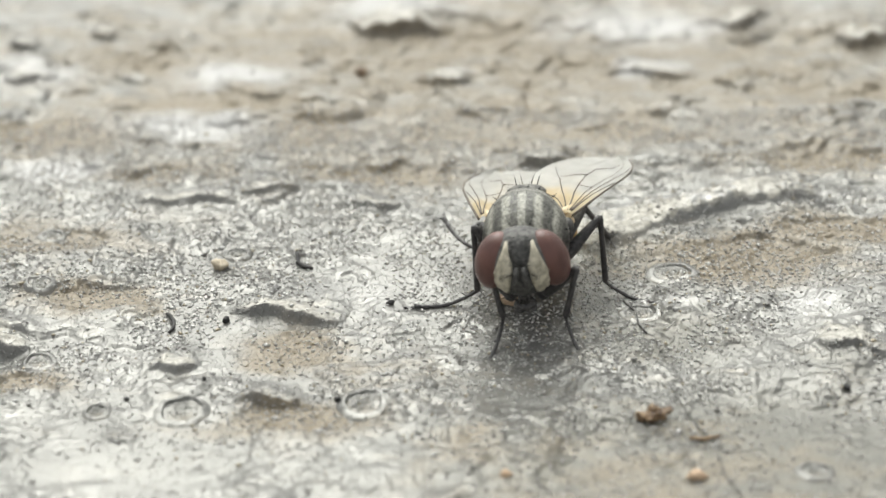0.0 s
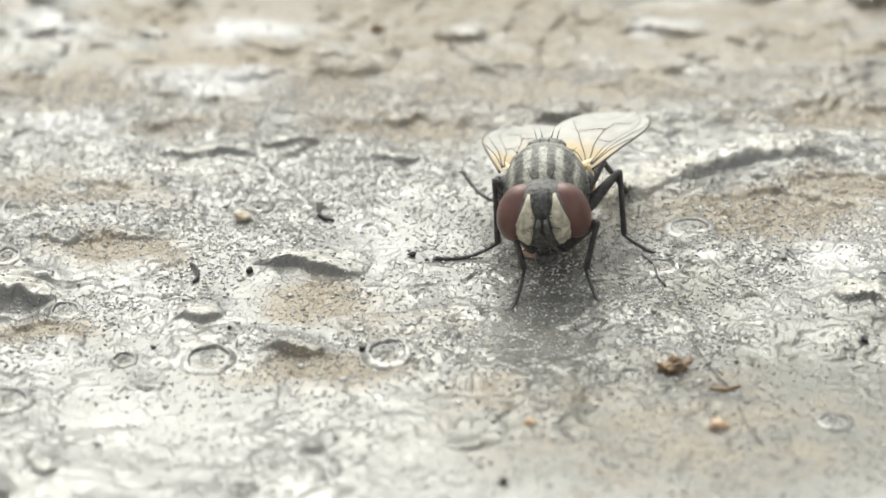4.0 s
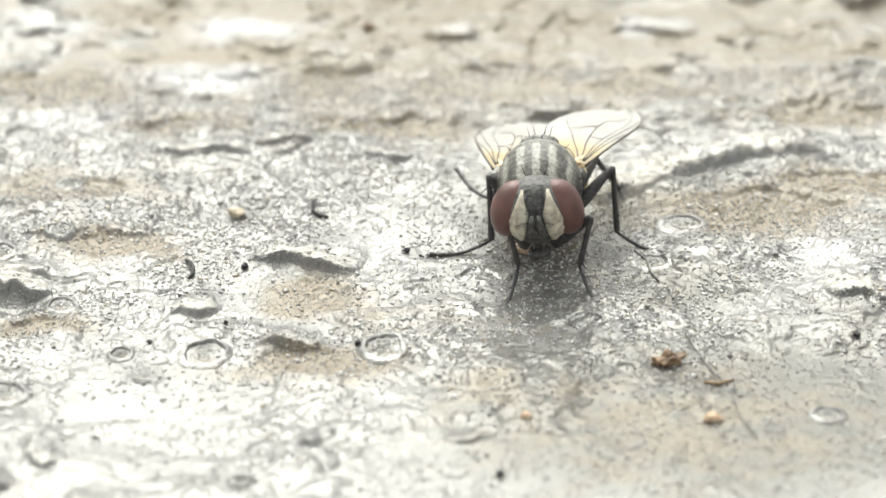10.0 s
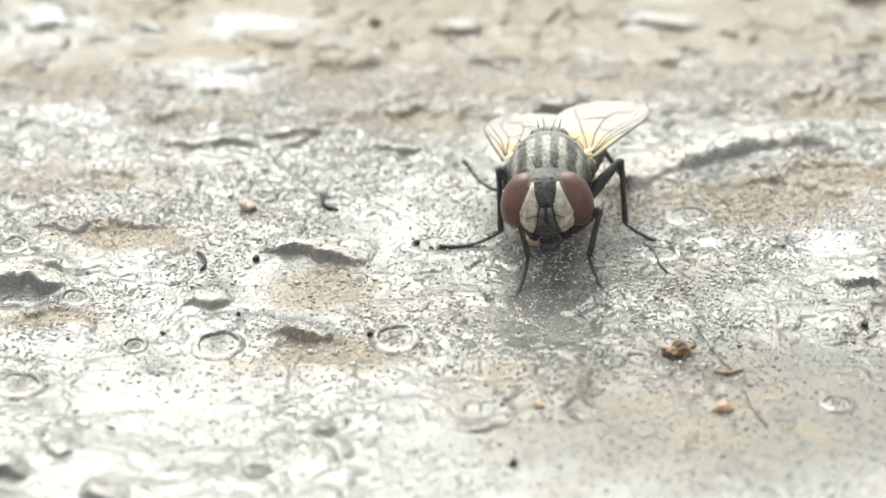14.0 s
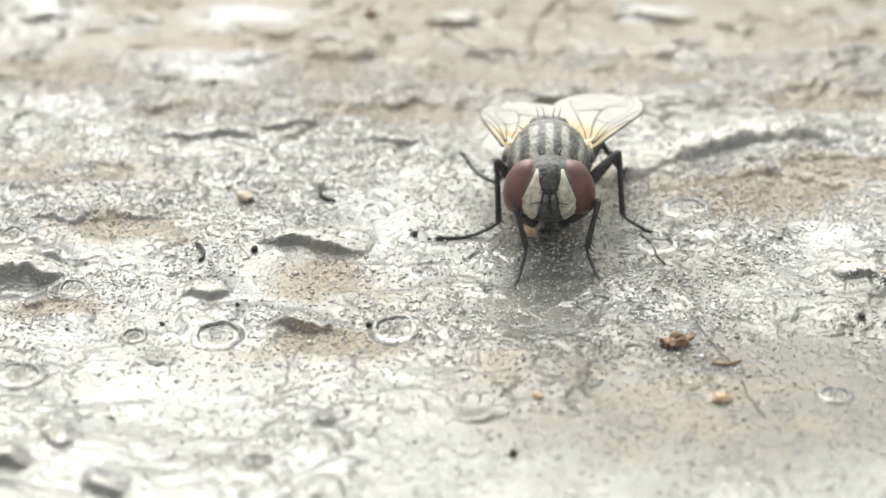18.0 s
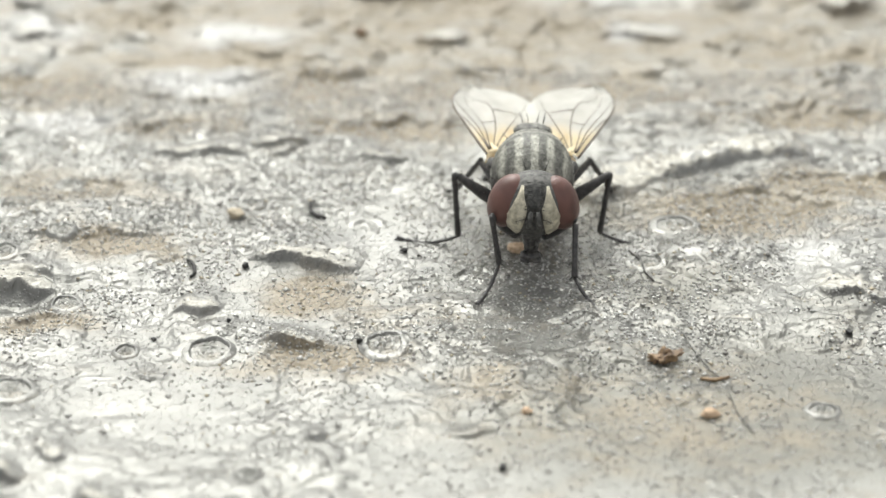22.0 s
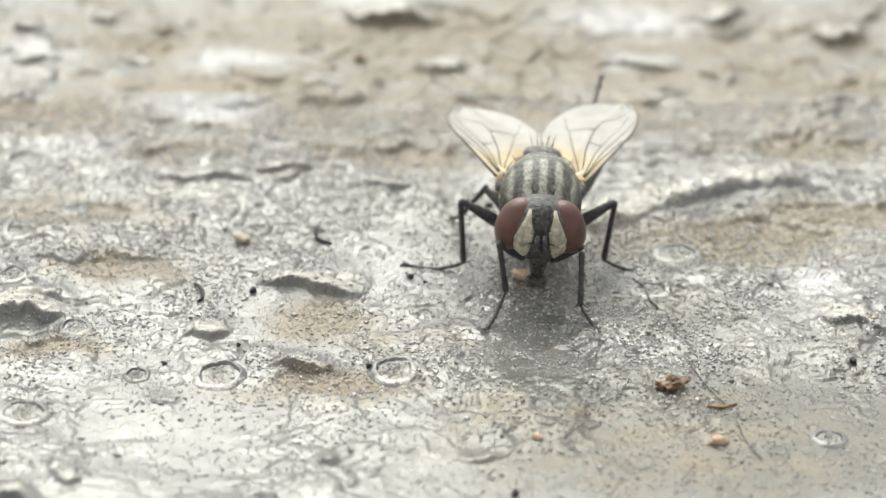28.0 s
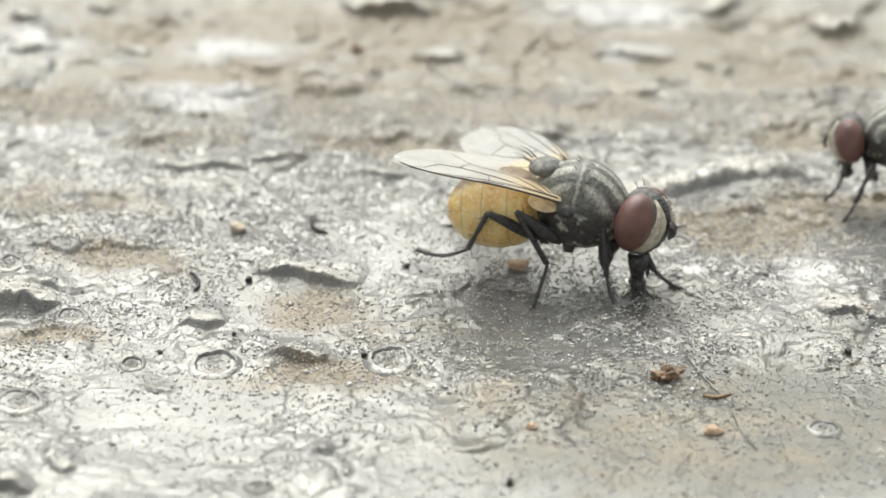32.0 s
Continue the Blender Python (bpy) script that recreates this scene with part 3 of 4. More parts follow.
def scatter_grit():
    rnd = np.random.RandomState(3)
    octa = np.array([(1, 0, 0), (-1, 0, 0), (0, 1, 0), (0, -1, 0), (0, 0, 1), (0, 0, -1)], float)
    tri = np.array([(0, 2, 4), (2, 1, 4), (1, 3, 4), (3, 0, 4), (2, 0, 5), (1, 2, 5), (3, 1, 5), (0, 3, 5)])
    count = 76000
    x, y = rnd.uniform(-17, 13, count), rnd.uniform(-13, 13, count)
    dense = step(rough_noise(x / 2.2 + 5, y / 2.2, 3), -0.12, 0.15) * (0.25 + 0.75 * step(y, -8.0, -3.0)) + 0.5 * np.exp(-(((x - 0.5) / 3) ** 2 + ((y + 1) / 3) ** 2)) + 0.4 * stain_at(x, y)
    keep = rnd.rand(count) < 0.08 + 0.92 * dense
    x, y = x[keep], y[keep]
    n = len(x)
    size = 0.022 + 0.034 * rnd.rand(n) ** 2 + 0.05 * (rnd.rand(n) > 0.975) * rnd.rand(n)
    v = octa[None] * rnd.uniform(0.6, 1.4, (n, 6, 1)) * size[:, None, None]
    v[:, :, 0] *= rnd.uniform(0.8, 1.4, (n, 1))
    v[:, :, 2] *= 0.75
    a = rnd.normal(0, 0.7, n)
    c, s = np.cos(a)[:, None], np.sin(a)[:, None]
    px, py = v[:, :, 0] * c - v[:, :, 1] * s, v[:, :, 0] * s + v[:, :, 1] * c
    v = np.stack([px + x[:, None], py + y[:, None], v[:, :, 2] + (relief(x, y) + size * 0.2)[:, None]], -1).reshape(-1, 3)
    f = (tri[None] + 6 * np.arange(n)[:, None, None]).reshape(-1, 3)
    ob = part("grit", v, f.tolist(), GRIT, None, "fine pale and dark grit strewn over the paint")
    return tagged(ob, category="grit", kind="stuff")


scatter_grit()


# ---- loose bits on the surface ----
def lump(name, x, y, r, material, label, category, seed=1, squash=(1.2, 1.0, 0.8)):
    rnd = random.Random(seed)
    ph = [rnd.random() * 6 for _ in range(4)]

    def bend(a, b, c):
        k = 1 + 0.18 * math.sin(3 * a + ph[0]) + 0.15 * math.sin(4 * b + ph[1]) + 0.12 * math.sin(6 * c + ph[2]) + 0.09 * math.sin(9 * (a + b) + ph[3])
        return a * k, b * k, c * k
    v, f = ball((0, 0, r * squash[2] * 0.75), [r * s for s in squash], 14, 9, (rnd.uniform(-10, 10), 0, rnd.uniform(0, 180)), bend)
    ob = part(name, v, f, material)
    ob.location = (x * MM, y * MM, relief_at(x, y) * MM)
    return tagged(ob, label, category)


lump("pebble", -7.78, 3.0, 0.19, CREAM, "small rounded cream pebble lying on the paint", "pebble", 2)
lump("crumb", 4.68, -7.7, 0.2, ORANGE, "pale orange crumb lying on the grey paint", "crumb", 3, (1.35, 0.9, 0.45))
lump("crumb", 0.11, -7.7, 0.13, ORANGE, "tiny pale orange crumb on the grey paint", "crumb", 4, (1.3, 1, 0.5))
lump("crumb", 0.08, 1.0, 0.2, ORANGE, "orange crumb under the house fly", "crumb", 5, (1.4, 1, 0.7))
lump("crumb", -4.56, 15.5, 0.16, BROWN, "small rust-brown crumb on the far paint", "crumb", 6)
for k, (bx, by, br) in enumerate(((8.66, -3.86, 0.11), (-7.35, 0.02, 0.12), (-3.03, 0.78, 0.11), (-0.54, -10.2, 0.12), (-9.52, -3.97, 0.09), (-4.15, -4.19, 0.1), (-2.6, 0.55, 0.07), (-0.7, 5.2, 0.12), (-7.6, -3.3, 0.08))):
    lump("speck", bx, by, br * 0.75, SOOT, "tiny black speck of dirt on the paint", "speck", 20 + k, (1.2, 0.9, 0.9))


def husk():
    def crumple(x, y, z):
        k = 1 + 0.22 * math.sin(7 * x + 3 * y) + 0.16 * math.sin(9 * y - 5 * x + 2) + 0.14 * math.sin(11 * z + 6 * x)
        return x * k, y * k, z * k * (1 + 0.45 * math.sin(6 * x + 1.0))
    ob = part("seed_husk", *ball((0, 0, 0.12), (0.40, 0.20, 0.12), 34, 20, (8, -6, 10), crumple), BROWN)
    ob.location = (3.76 * MM, -5.1 * MM, relief_at(3.76, -5.1) * MM)
    tagged(ob, "crumpled rust-brown seed husk on the paint", "husk")


husk()


def fibre(name, pts, r, label, category="fibre", material=None):
    base = pts[0]
    path = [(px - base[0], py - base[1], relief_at(px, py) + 0.02 + pz) for px, py, pz in pts]
    smooth_path = []
    for a, b in zip(path[:-1], path[1:]):
        smooth_path += [tuple(np.array(a) * (1 - s) + np.array(b) * s) for s in (0, 0.5)]
    smooth_path.append(path[-1])
    n = len(smooth_path)
    ob = part(name, *tube(smooth_path, [r * (0.7 + 0.3 * math.sin(math.pi * (k + 0.6) / n)) for k in range(n)], 7), material or SOOT)
    ob.location = (base[0] * MM, base[1] * MM, 0)
    return tagged(ob, label, category)


fibre("fibre", [(-8.98, 0.42, 0.02), (-8.86, 0.18, 0.10), (-8.74, -0.1, 0.10), (-8.72, -0.38, 0.05), (-8.82, -0.55, 0)], 0.055, "short curved black fibre on the paint")
fibre("fibre", [(-5.72, 3.55, 0.1), (-5.68, 3.2, 0.06), (-5.5, 3.0, 0.03), (-5.25, 2.95, 0)], 0.06, "small hooked black fragment on the paint")
fibre("thread", [(4.30, -3.5, 0), (4.45, -4.2, 0.02), (4.62, -4.8, 0), (4.9, -5.6, 0.03), (5.2, -6.1, 0), (5.3, -7.0, 0.02), (5.37, -7.6, 0), (5.68, -8.6, 0.02)], 0.019, "thin dark wavy thread lying on the paint", "thread", NECK)
fibre("fibre", [(3.2, 0.95, 0.02), (3.5, 0.4, 0.02), (3.55, -0.3, 0.02), (3.75, -0.9, 0)], 0.035, "thin grey fibre beside the house fly", material=NECK)
fibre("thread", [(4.6, -5.95, 0), (4.95, -6.05, 0.02), (5.35, -5.85, 0)], 0.05, "short brown thread on the paint", "thread", BROWN)


# ---- the flies ----
COXA = dict(f=(0.40, -1.2, 0.98), m=(0.55, -0.15, 1.15), h=(0.5, 0.55, 1.2))
LENGTHS = dict(f=(1.55, 1.45, 1.5), m=(1.75, 1.95, 1.75), h=(1.85, 1.9, 1.8))
HEAD_AT = (0, -1.86, 2.0)


def leg_mesh(kind, seg):
    """A femur, tibia or tarsus along +z, with its bristles."""
    rnd = random.Random(kind + seg)
    long = LENGTHS[kind][("femur", "tibia", "tarsus").index(seg)]
    if seg == "femur":
        zs, rs = (0, 0.15, 0.4, 0.75, 0.93, 1.0), (0.10, 0.17, 0.185, 0.13, 0.10, 0.07)
    elif seg == "tibia":
        zs, rs = (0, 0.06, 0.3, 0.7, 0.95, 1.0), (0.07, 0.085, 0.075, 0.08, 0.09, 0.06)
    else:
        zs, rs = [], []
        for k in range(5):
            a, b = (0, 0.4, 0.58, 0.74, 0.87)[k], (0.39, 0.57, 0.73, 0.86, 1.0)[k]
            zs += [a, (a + b) / 2, b - 0.008]
            rs += [0.042, 0.05 + 0.004 * k, 0.054 + 0.004 * k]
    sag = 0.10 * long if seg == "tarsus" else 0.0
    pieces = [tube([(0, -sag * math.sin(math.pi * z), z * long) for z in zs], rs, 9)]
    count = {"femur": 26, "tibia": 24, "tarsus": 22}[seg]
    for k in range(count):
        z, a = rnd.uniform(0.08, 0.97), rnd.uniform(0, 6.28)
        r = float(np.interp(z, zs, rs)) * 0.9
        d = np.array((math.cos(a), math.sin(a), 0.9))
        l = rnd.uniform(0.10, 0.22) * (1.5 if seg != "tarsus" and k < 6 else 1)
        p = np.array((r * math.cos(a), r * math.sin(a) - sag * math.sin(math.pi * z), z * long))
        pieces.append(hair(p, p + d * l * 0.7, 0.009))
    if seg == "tibia":
        for a in (0.3, 2.2, 4.0):
            p = np.array((0.06 * math.cos(a), 0.06 * math.sin(a), long * 0.97))
            pieces.append(hair(p, p + np.array((math.cos(a), math.sin(a), 0.8)) * 0.24, 0.014))
    if seg == "tarsus":
        for s in (-1, 1):
            p = np.array((0, 0, long))
            pieces.append(hair(p, p + np.array((0.10 * s, -0.05, 0.10)), 0.016))
            pieces.append(ball(p + np.array((0.05 * s, -0.02, 0.03)), (0.04, 0.03, 0.045), 8, 5))
    return mesh_of(seg, *join(pieces))


LEG_MESH = {(k, s): leg_mesh(k, s) for k in "fmh" for s in ("femur", "tibia", "tarsus")}
for me in LEG_MESH.values():
    me.materials.append(LEG)


def head_front(x, z, lift=0.0):
    """A point on the front of the head, x and z from its centre."""
    q = max(0.0, 1 - (x / 0.98) ** 2 - (z / 0.93) ** 2)
    return (x, HEAD_AT[1] - 0.86 * math.sqrt(q) - lift, HEAD_AT[2] + z)


def head_strip(rows, lift, thick=0.03):
    """A plate on the face from rows of (z, x_left, x_right)."""
    n, v, f = 7, [], []
    for layer in (lift, -0.05):
        for z, a, b in rows:
            v += [head_front(a + (b - a) * k / (n - 1), z, layer * (1 if layer < 0 else (0.35 + 0.65 * math.sin(math.pi * k / (n - 1))))) for k in range(n)]
    m = len(rows) * n
    for j in range(len(rows) - 1):
        for k in range(n - 1):
            a = j * n + k
            f.append((a, a + n, a + n + 1, a + 1))
            f.append((m + a, m + a + 1, m + a + n + 1, m + a + n))
    edge = list(range(n)) + [j * n + n - 1 for j in range(1, len(rows))] + [(len(rows) - 1) * n + k for k in range(n - 2, -1, -1)] + [j * n for j in range(len(rows) - 2, 0, -1)]
    f += [(a, b, m + b, m + a) for a, b in zip(edge, edge[1:] + edge[:1])]
    return np.array(v), f


def build_head(fly):
    def squash(x, y, z):
        return x * (1 - 0.10 * max(0, -z)), y * (0.75 if y > 0 else 1.23), z
    head = part("head", *ball(HEAD_AT, (0.98, 0.70, 0.93), 36, 24, bend=squash), FRONS, fly, "grey head with cream cheeks")
    for s in (-1, 1):
        eye = part("eye", *ball((s * 0.685, HEAD_AT[1] - 0.09, HEAD_AT[2] + 0.07), (0.53, 0.53, 0.80), 40, 28, (0, -s * 20, s * 18)), EYE, head, "brick-red compound eye")
        part("cheek", *head_strip([(0.70, s * 0.30, s * 0.37), (0.5, s * 0.29, s * 0.45), (0.36, s * 0.26, s * 0.52), (0.15, s * 0.19, s * 0.61), (-0.1, s * 0.23, s * 0.72), (-0.38, s * 0.29, s * 0.79), (-0.6, s * 0.34, s * 0.75), (-0.76, s * 0.36, s * 0.62)][::s], 0.055), FACE, head, "silvery cream cheek plate")
        # antenna with its feathered arista
        a0, a1 = np.array(head_front(s * 0.09, 0.12, 0.06)), np.array(head_front(s * 0.15, -0.34, 0.16))
        ant = part("antenna", *tube([a0, a0 * 0.7 + a1 * 0.3 + (0, -0.06, 0), a0 * 0.3 + a1 * 0.7 + (0, -0.05, 0), a1], [0.05, 0.075, 0.08, 0.04], 9), FRONS, head)
        b0 = a0 * 0.6 + a1 * 0.4
        b1 = b0 + np.array((s * 0.42, -0.32, 0.02))
        pieces = [tube([b0, (b0 + b1) / 2 + (0, -0.04, 0.03), b1], [0.02, 0.012, 0.004], 5)]
        for k in range(9):
            p = b0 + (b1 - b0) * (0.2 + 0.08 * k)
            for u in (1, -1):
                pieces.append(hair(p, p + np.array((s * 0.05, -0.02, u * 0.10)), 0.004))
        part("arista", *join(pieces), BRISTLE, ant)
    part("forehead", *head_strip([(0.90, -0.25, 0.25), (0.7, -0.28, 0.28), (0.45, -0.26, 0.26), (0.25, -0.18, 0.18), (0.12, -0.10, 0.10)], 0.03), STRIPE, head, "grey-black stripe between the eyes")
    part("face", *head_strip([(0.30, -0.10, 0.10), (0.1, -0.22, 0.22), (-0.1, -0.28, 0.28), (-0.4, -0.31, 0.31), (-0.66, -0.36, 0.36), (-0.86, -0.26, 0.26)], 0.02), DARKFACE, head, "dusky face below the antennae")
    pieces, rnd = [], random.Random(4)
    for s in (-1, 1):
        for k in range(8):
            z = 0.78 - 0.09 * k
            p = np.array(head_front(s * (0.22 + 0.006 * k), z, 0.03))
            pieces.append(hair(p, p + np.array((-s * 0.16, -0.14, 0.07)), 0.012))
        for k in range(5):
            p = np.array(head_front(s * (0.30 + 0.03 * k), -0.5 - 0.06 * k, 0.03))
            pieces.append(hair(p, p + np.array((-s * 0.1, -0.16, -0.10)), 0.011))
        p = np.array((s * 0.25, HEAD_AT[1] + 0.05, HEAD_AT[2] + 0.92))
        pieces.append(hair(p, p + np.array((s * 0.12, 0.15, 0.28)), 0.014))
    part("bristles", *join(pieces), BRISTLE, head)
    return head


def build_proboscis(fly):
    x, y, z = HEAD_AT
    # built about its root under the head
    pieces = [tube([(0, 0, 0.15), (0, -0.03, -0.1), (0, -0.06, -0.35), (0, -0.10, -0.6)], [0.31, 0.29, 0.21, 0.17], 12),
              ball((0, -0.12, -0.66), (0.31, 0.26, 0.16), 14, 8), ball((-0.13, -0.16, -0.75), (0.17, 0.22, 0.09), 10, 6), ball((0.13, -0.16, -0.75), (0.17, 0.22, 0.09), 10, 6)]
    for s in (-1, 1):
        pieces.append(tube([(0.1 * s, -0.2, -0.1), (0.12 * s, -0.33, -0.22), (0.13 * s, -0.38, -0.4)], [0.03, 0.04, 0.03], 6))
    return part("proboscis", *join(pieces), MOUTH, fly, "black sponging mouthparts")


def build_thorax(fly):
    def shape(x, y, z):
        k = 1 - 0.10 * max(0, -y) ** 2 - 0.08 * max(0, y) ** 2
        e = 0.86
        sx, sz = math.copysign(abs(x) ** e, x), math.copysign(abs(z) ** e, z)
        return sx * k * (1 - 0.17 * max(0, z)), y, sz * k - (0.10 * max(0, -y) if z > 0 else 0)
    v, f = ball((0, -0.20, 2.12), (1.16, 1.36, 1.22), 48, 30, bend=shape)
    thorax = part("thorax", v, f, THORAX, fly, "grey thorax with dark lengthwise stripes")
    part("scutellum", *ball((0, 0.98, 2.90), (0.54, 0.46, 0.23), 28, 14, (-14, 0, 0)), SCUTELLUM, thorax)
    part("neck", *tube([(0, -1.2, 2.0), (0, -1.75, 2.0)], [0.5, 0.42], 14), NECK, thorax)
    for s in (-1, 1):
        part("calypter", *ball((s * 0.98, 0.72, 2.25), (0.32, 0.46, 0.09), 16, 8, (0, s * 30, 0)), AMBER, thorax, "pale amber scale below the wing")
        part("wing_socket", *ball((s * 1.10, 0.10, 2.22), (0.17, 0.26, 0.20), 12, 8), NECK, thorax)
        for k, (cx, cy, cz) in COXA.items():
            part("coxa", *tube([(s * cx * 0.7, cy, cz + 0.25), (s * cx, cy, cz - 0.1), (s * (cx + 0.08), cy - 0.03, cz - 0.3)], [0.24, 0.2, 0.12], 10), LEG, thorax)
    pieces, rnd = [], random.Random(8)
    for row in (-0.78, -0.42, -0.12, 0.12, 0.42, 0.78):
        for k in range(6):
            y = -1.15 + 0.46 * k + rnd.uniform(-0.05, 0.05)
            q = max(0.0, 1 - (row / 1.16) ** 2 - (y / 1.5) ** 2)
            p = np.array((row * 0.85, y * 0.9 - 0.17, 2.08 + 1.20 * math.sqrt(q)))
            l = 0.12 + 0.045 * k
            pieces.append(hair(p, p + np.array((row * 0.25, l * 0.8, l * 0.5)), 0.012, 0.02))
    for s in (-1, 1):
        for k in range(2):
            p = np.array((s * (0.12 + 0.16 * k), 1.38 - 0.06 * k, 3.0))
            pieces.append(hair(p, p + np.array((s * 0.1, 0.5, 0.16)), 0.014, 0.05))
        for k in range(14):
            p = np.array((s * 1.08, rnd.uniform(-0.9, 0.7), rnd.uniform(1.6, 2.4)))
            pieces.append(hair(p, p + np.array((s * 0.25, rnd.uniform(-0.1, 0.2), rnd.uniform(-0.1, 0.2))), 0.009))
    for k in range(260):
        x, y = rnd.uniform(-0.95, 0.95), rnd.uniform(-1.3, 1.3)
        q = 1 - (x / 1.16) ** 2 - (y / 1.5) ** 2
        if q > 0.1:
            p = np.array((x * 0.85, y * 0.9 - 0.17, 2.07 + 1.20 * math.sqrt(q)))
            pieces.append(hair(p, p + np.array((0, 0.10, 0.07)), 0.006))
    part("bristles", *join(pieces), BRISTLE, thorax)
    return thorax


def build_abdomen(fly):
    """Built about its front end, where it joins the thorax."""
    edges = (0.0, 0.85, 1.55, 2.16, 2.68)
    first = None
    for k in range(4):
        a, b = edges[k], edges[k + 1]
        v, f, n, m = [], [], 36, 8
        for j in range(m + 1):
            q = j / m
            y = a + (b - a) * q
            s = y / 2.72
            r = math.sqrt(max(0.0, 1 - (2 * s - 0.92) ** 2 / 1.18)) if s > 0.02 else 0.30
            r *= 1.0 + 0.02 * math.sin(math.pi * q * 0.75) - 0.012
            for i in range(n):
                t = 2 * math.pi * i / n
                v.append((1.22 * r * math.cos(t), 0.85 + y, 1.64 - 0.1 * s + 1.12 * r * math.sin(t)))
        for j in range(m):
            f += [(j * n + i, (j + 1) * n + i, (j + 1) * n + (i + 1) % n, j * n + (i + 1) % n) for i in range(n)]
        if k == 3:
            f.append(tuple(range(m * n, (m + 1) * n))[::-1])
        if first is None:
            first = part("abdomen", v, f, ABDOMEN, fly, "glossy amber-yellow abdomen with a dark back stripe")
        else:
            part("segment", v, f, ABDOMEN, first)
    pieces, rnd = [], random.Random(12)
    for k in range(50):
        t, s = rnd.uniform(0.2, 2.94), rnd.uniform(0.2, 0.95)
        r = math.sqrt(max(0.0, 1 - (2 * s - 0.92) ** 2 / 1.18))
        p = np.array((1.22 * r * math.cos(t), 0.85 + 2.72 * s, 1.64 - 0.1 * s + 1.12 * r * math.sin(t)))
        l = 0.10 + 0.2 * (s > 0.75)
        pieces.append(hair(p, p + np.array((math.cos(t) * l * 0.5, l, math.sin(t) * l * 0.6)), 0.008))
    part("bristles", *join(pieces), BRISTLE, first)
    return first


def wing_edge(s):
    """Leading and trailing edge (across) at a share s of the wing's length."""
    lead = 0.14 + 0.48 * math.sin(math.pi * (0.08 + 0.60 * s))
    trail = -0.12 - 1.68 * math.sin(math.pi * min(0.5, 0.10 + 0.75 * s)) + 0.30 * max(0, s - 0.55)
    if s > 0.5:
        k = max(0.0, 1 - ((s - 0.5) / 0.5) ** 2.4) ** 0.5
        mid = lead - 0.38 * (lead - trail)
        return mid + (lead - mid) * k, mid + (trail - mid) * k
    return lead, trail


WING_LONG = 4.7


def wing_point(s, w, side):
    """w: 0 at the leading edge, 1 at the trailing edge."""
    lead, trail = wing_edge(s)
    x = lead + (trail - lead) * w
    z = 0.10 * math.sin(3.0 * s) - 0.22 * w * s + 0.06 * math.sin(13 * w + 2 * s) * (1 - 0.6 * w) + 0.05 * math.sin(5 * s + 3 * w)
    return np.array((side * x, WING_LONG * s, z))


def build_wing(fly, side):
    ns, nw, v, f = 40, 16, [], []
    for top in (0.006, -0.006):
        for j in range(ns + 1):
            v += [wing_point(j / ns, k / nw, side) + (0, 0, top) for k in range(nw + 1)]
    n, m = nw + 1, (ns + 1) * (nw + 1)
    for j in range(ns):
        for k in range(nw):
            a = j * n + k
            f.append((a, a + 1, a + n + 1, a + n))
            f.append((m + a, m + a + n, m + a + n + 1, m + a + 1))
    wing = part("wing", v, f, WING, fly, "clear veined wing with an amber root")
    runs = [[(0.0, 0.0), (0.3, 0.0), (0.6, 0.0), (0.85, 0.0), (0.95, 0.02)], [(0.02, 0.1), (0.25, 0.08), (0.5, 0.02)], [(0.02, 0.12), (0.3, 0.14), (0.6, 0.10), (0.8, 0.03)],
            [(0.03, 0.16), (0.3, 0.24), (0.6, 0.23), (0.95, 0.15)], [(0.04, 0.25), (0.3, 0.38), (0.6, 0.46), (0.72, 0.46), (0.80, 0.32), (0.93, 0.22)],
            [(0.04, 0.3), (0.25, 0.52), (0.5, 0.70), (0.66, 0.92)], [(0.04, 0.35), (0.2, 0.70), (0.34, 0.93)], [(0.42, 0.24), (0.43, 0.42)], [(0.60, 0.46), (0.54, 0.74)]]
    for k, run in enumerate(runs):
        path = []
        for (s0, w0), (s1, w1) in zip(run[:-1], run[1:]):
            path += [wing_point(s0 + (s1 - s0) * q / 5, w0 + (w1 - w0) * q / 5, side) for q in range(5)]
        path.append(wing_point(*run[-1], side))
        r = 0.024 if k == 0 else 0.015
        part("vein", *tube(path, [r * (1.5 - 0.8 * i / len(path)) for i in range(len(path))], 6), VEIN, wing)
    part("wing_root", *tube([wing_point(0.0, 0.3, side), wing_point(0.05, 0.3, side), wing_point(0.12, 0.2, side)], [0.10, 0.11, 0.03], 10, 0.5), AMBER, wing, "amber wing root")
    return wing


WING_AT = dict(l=(-1.0, 0.30, 2.48), r=(1.0, 0.30, 2.48))


def build_fly(label):
    fly = new("house_fly")
    fly.empty_display_size = 0.002
    tagged(fly, label, "fly", "house flies")
    legs = {}
    build_thorax(fly)
    parts = dict(head=build_head(fly), abdomen=build_abdomen(fly), proboscis=build_proboscis(fly))
    for s, side in (("l", -1), ("r", 1)):
        parts["wing_" + s] = build_wing(fly, side)
        for k in "fmh":
            for seg in ("femur", "tibia", "tarsus"):
                ob = new(seg, LEG_MESH[(k, seg)])
                ob.parent = fly
                parts[k + s + seg] = ob
    return fly, parts


fly, fly_parts = build_fly("grey-striped house fly with brick-red eyes standing on flaking paint")
other_fly, other_parts = build_fly("second dark grey house fly arriving at the side")


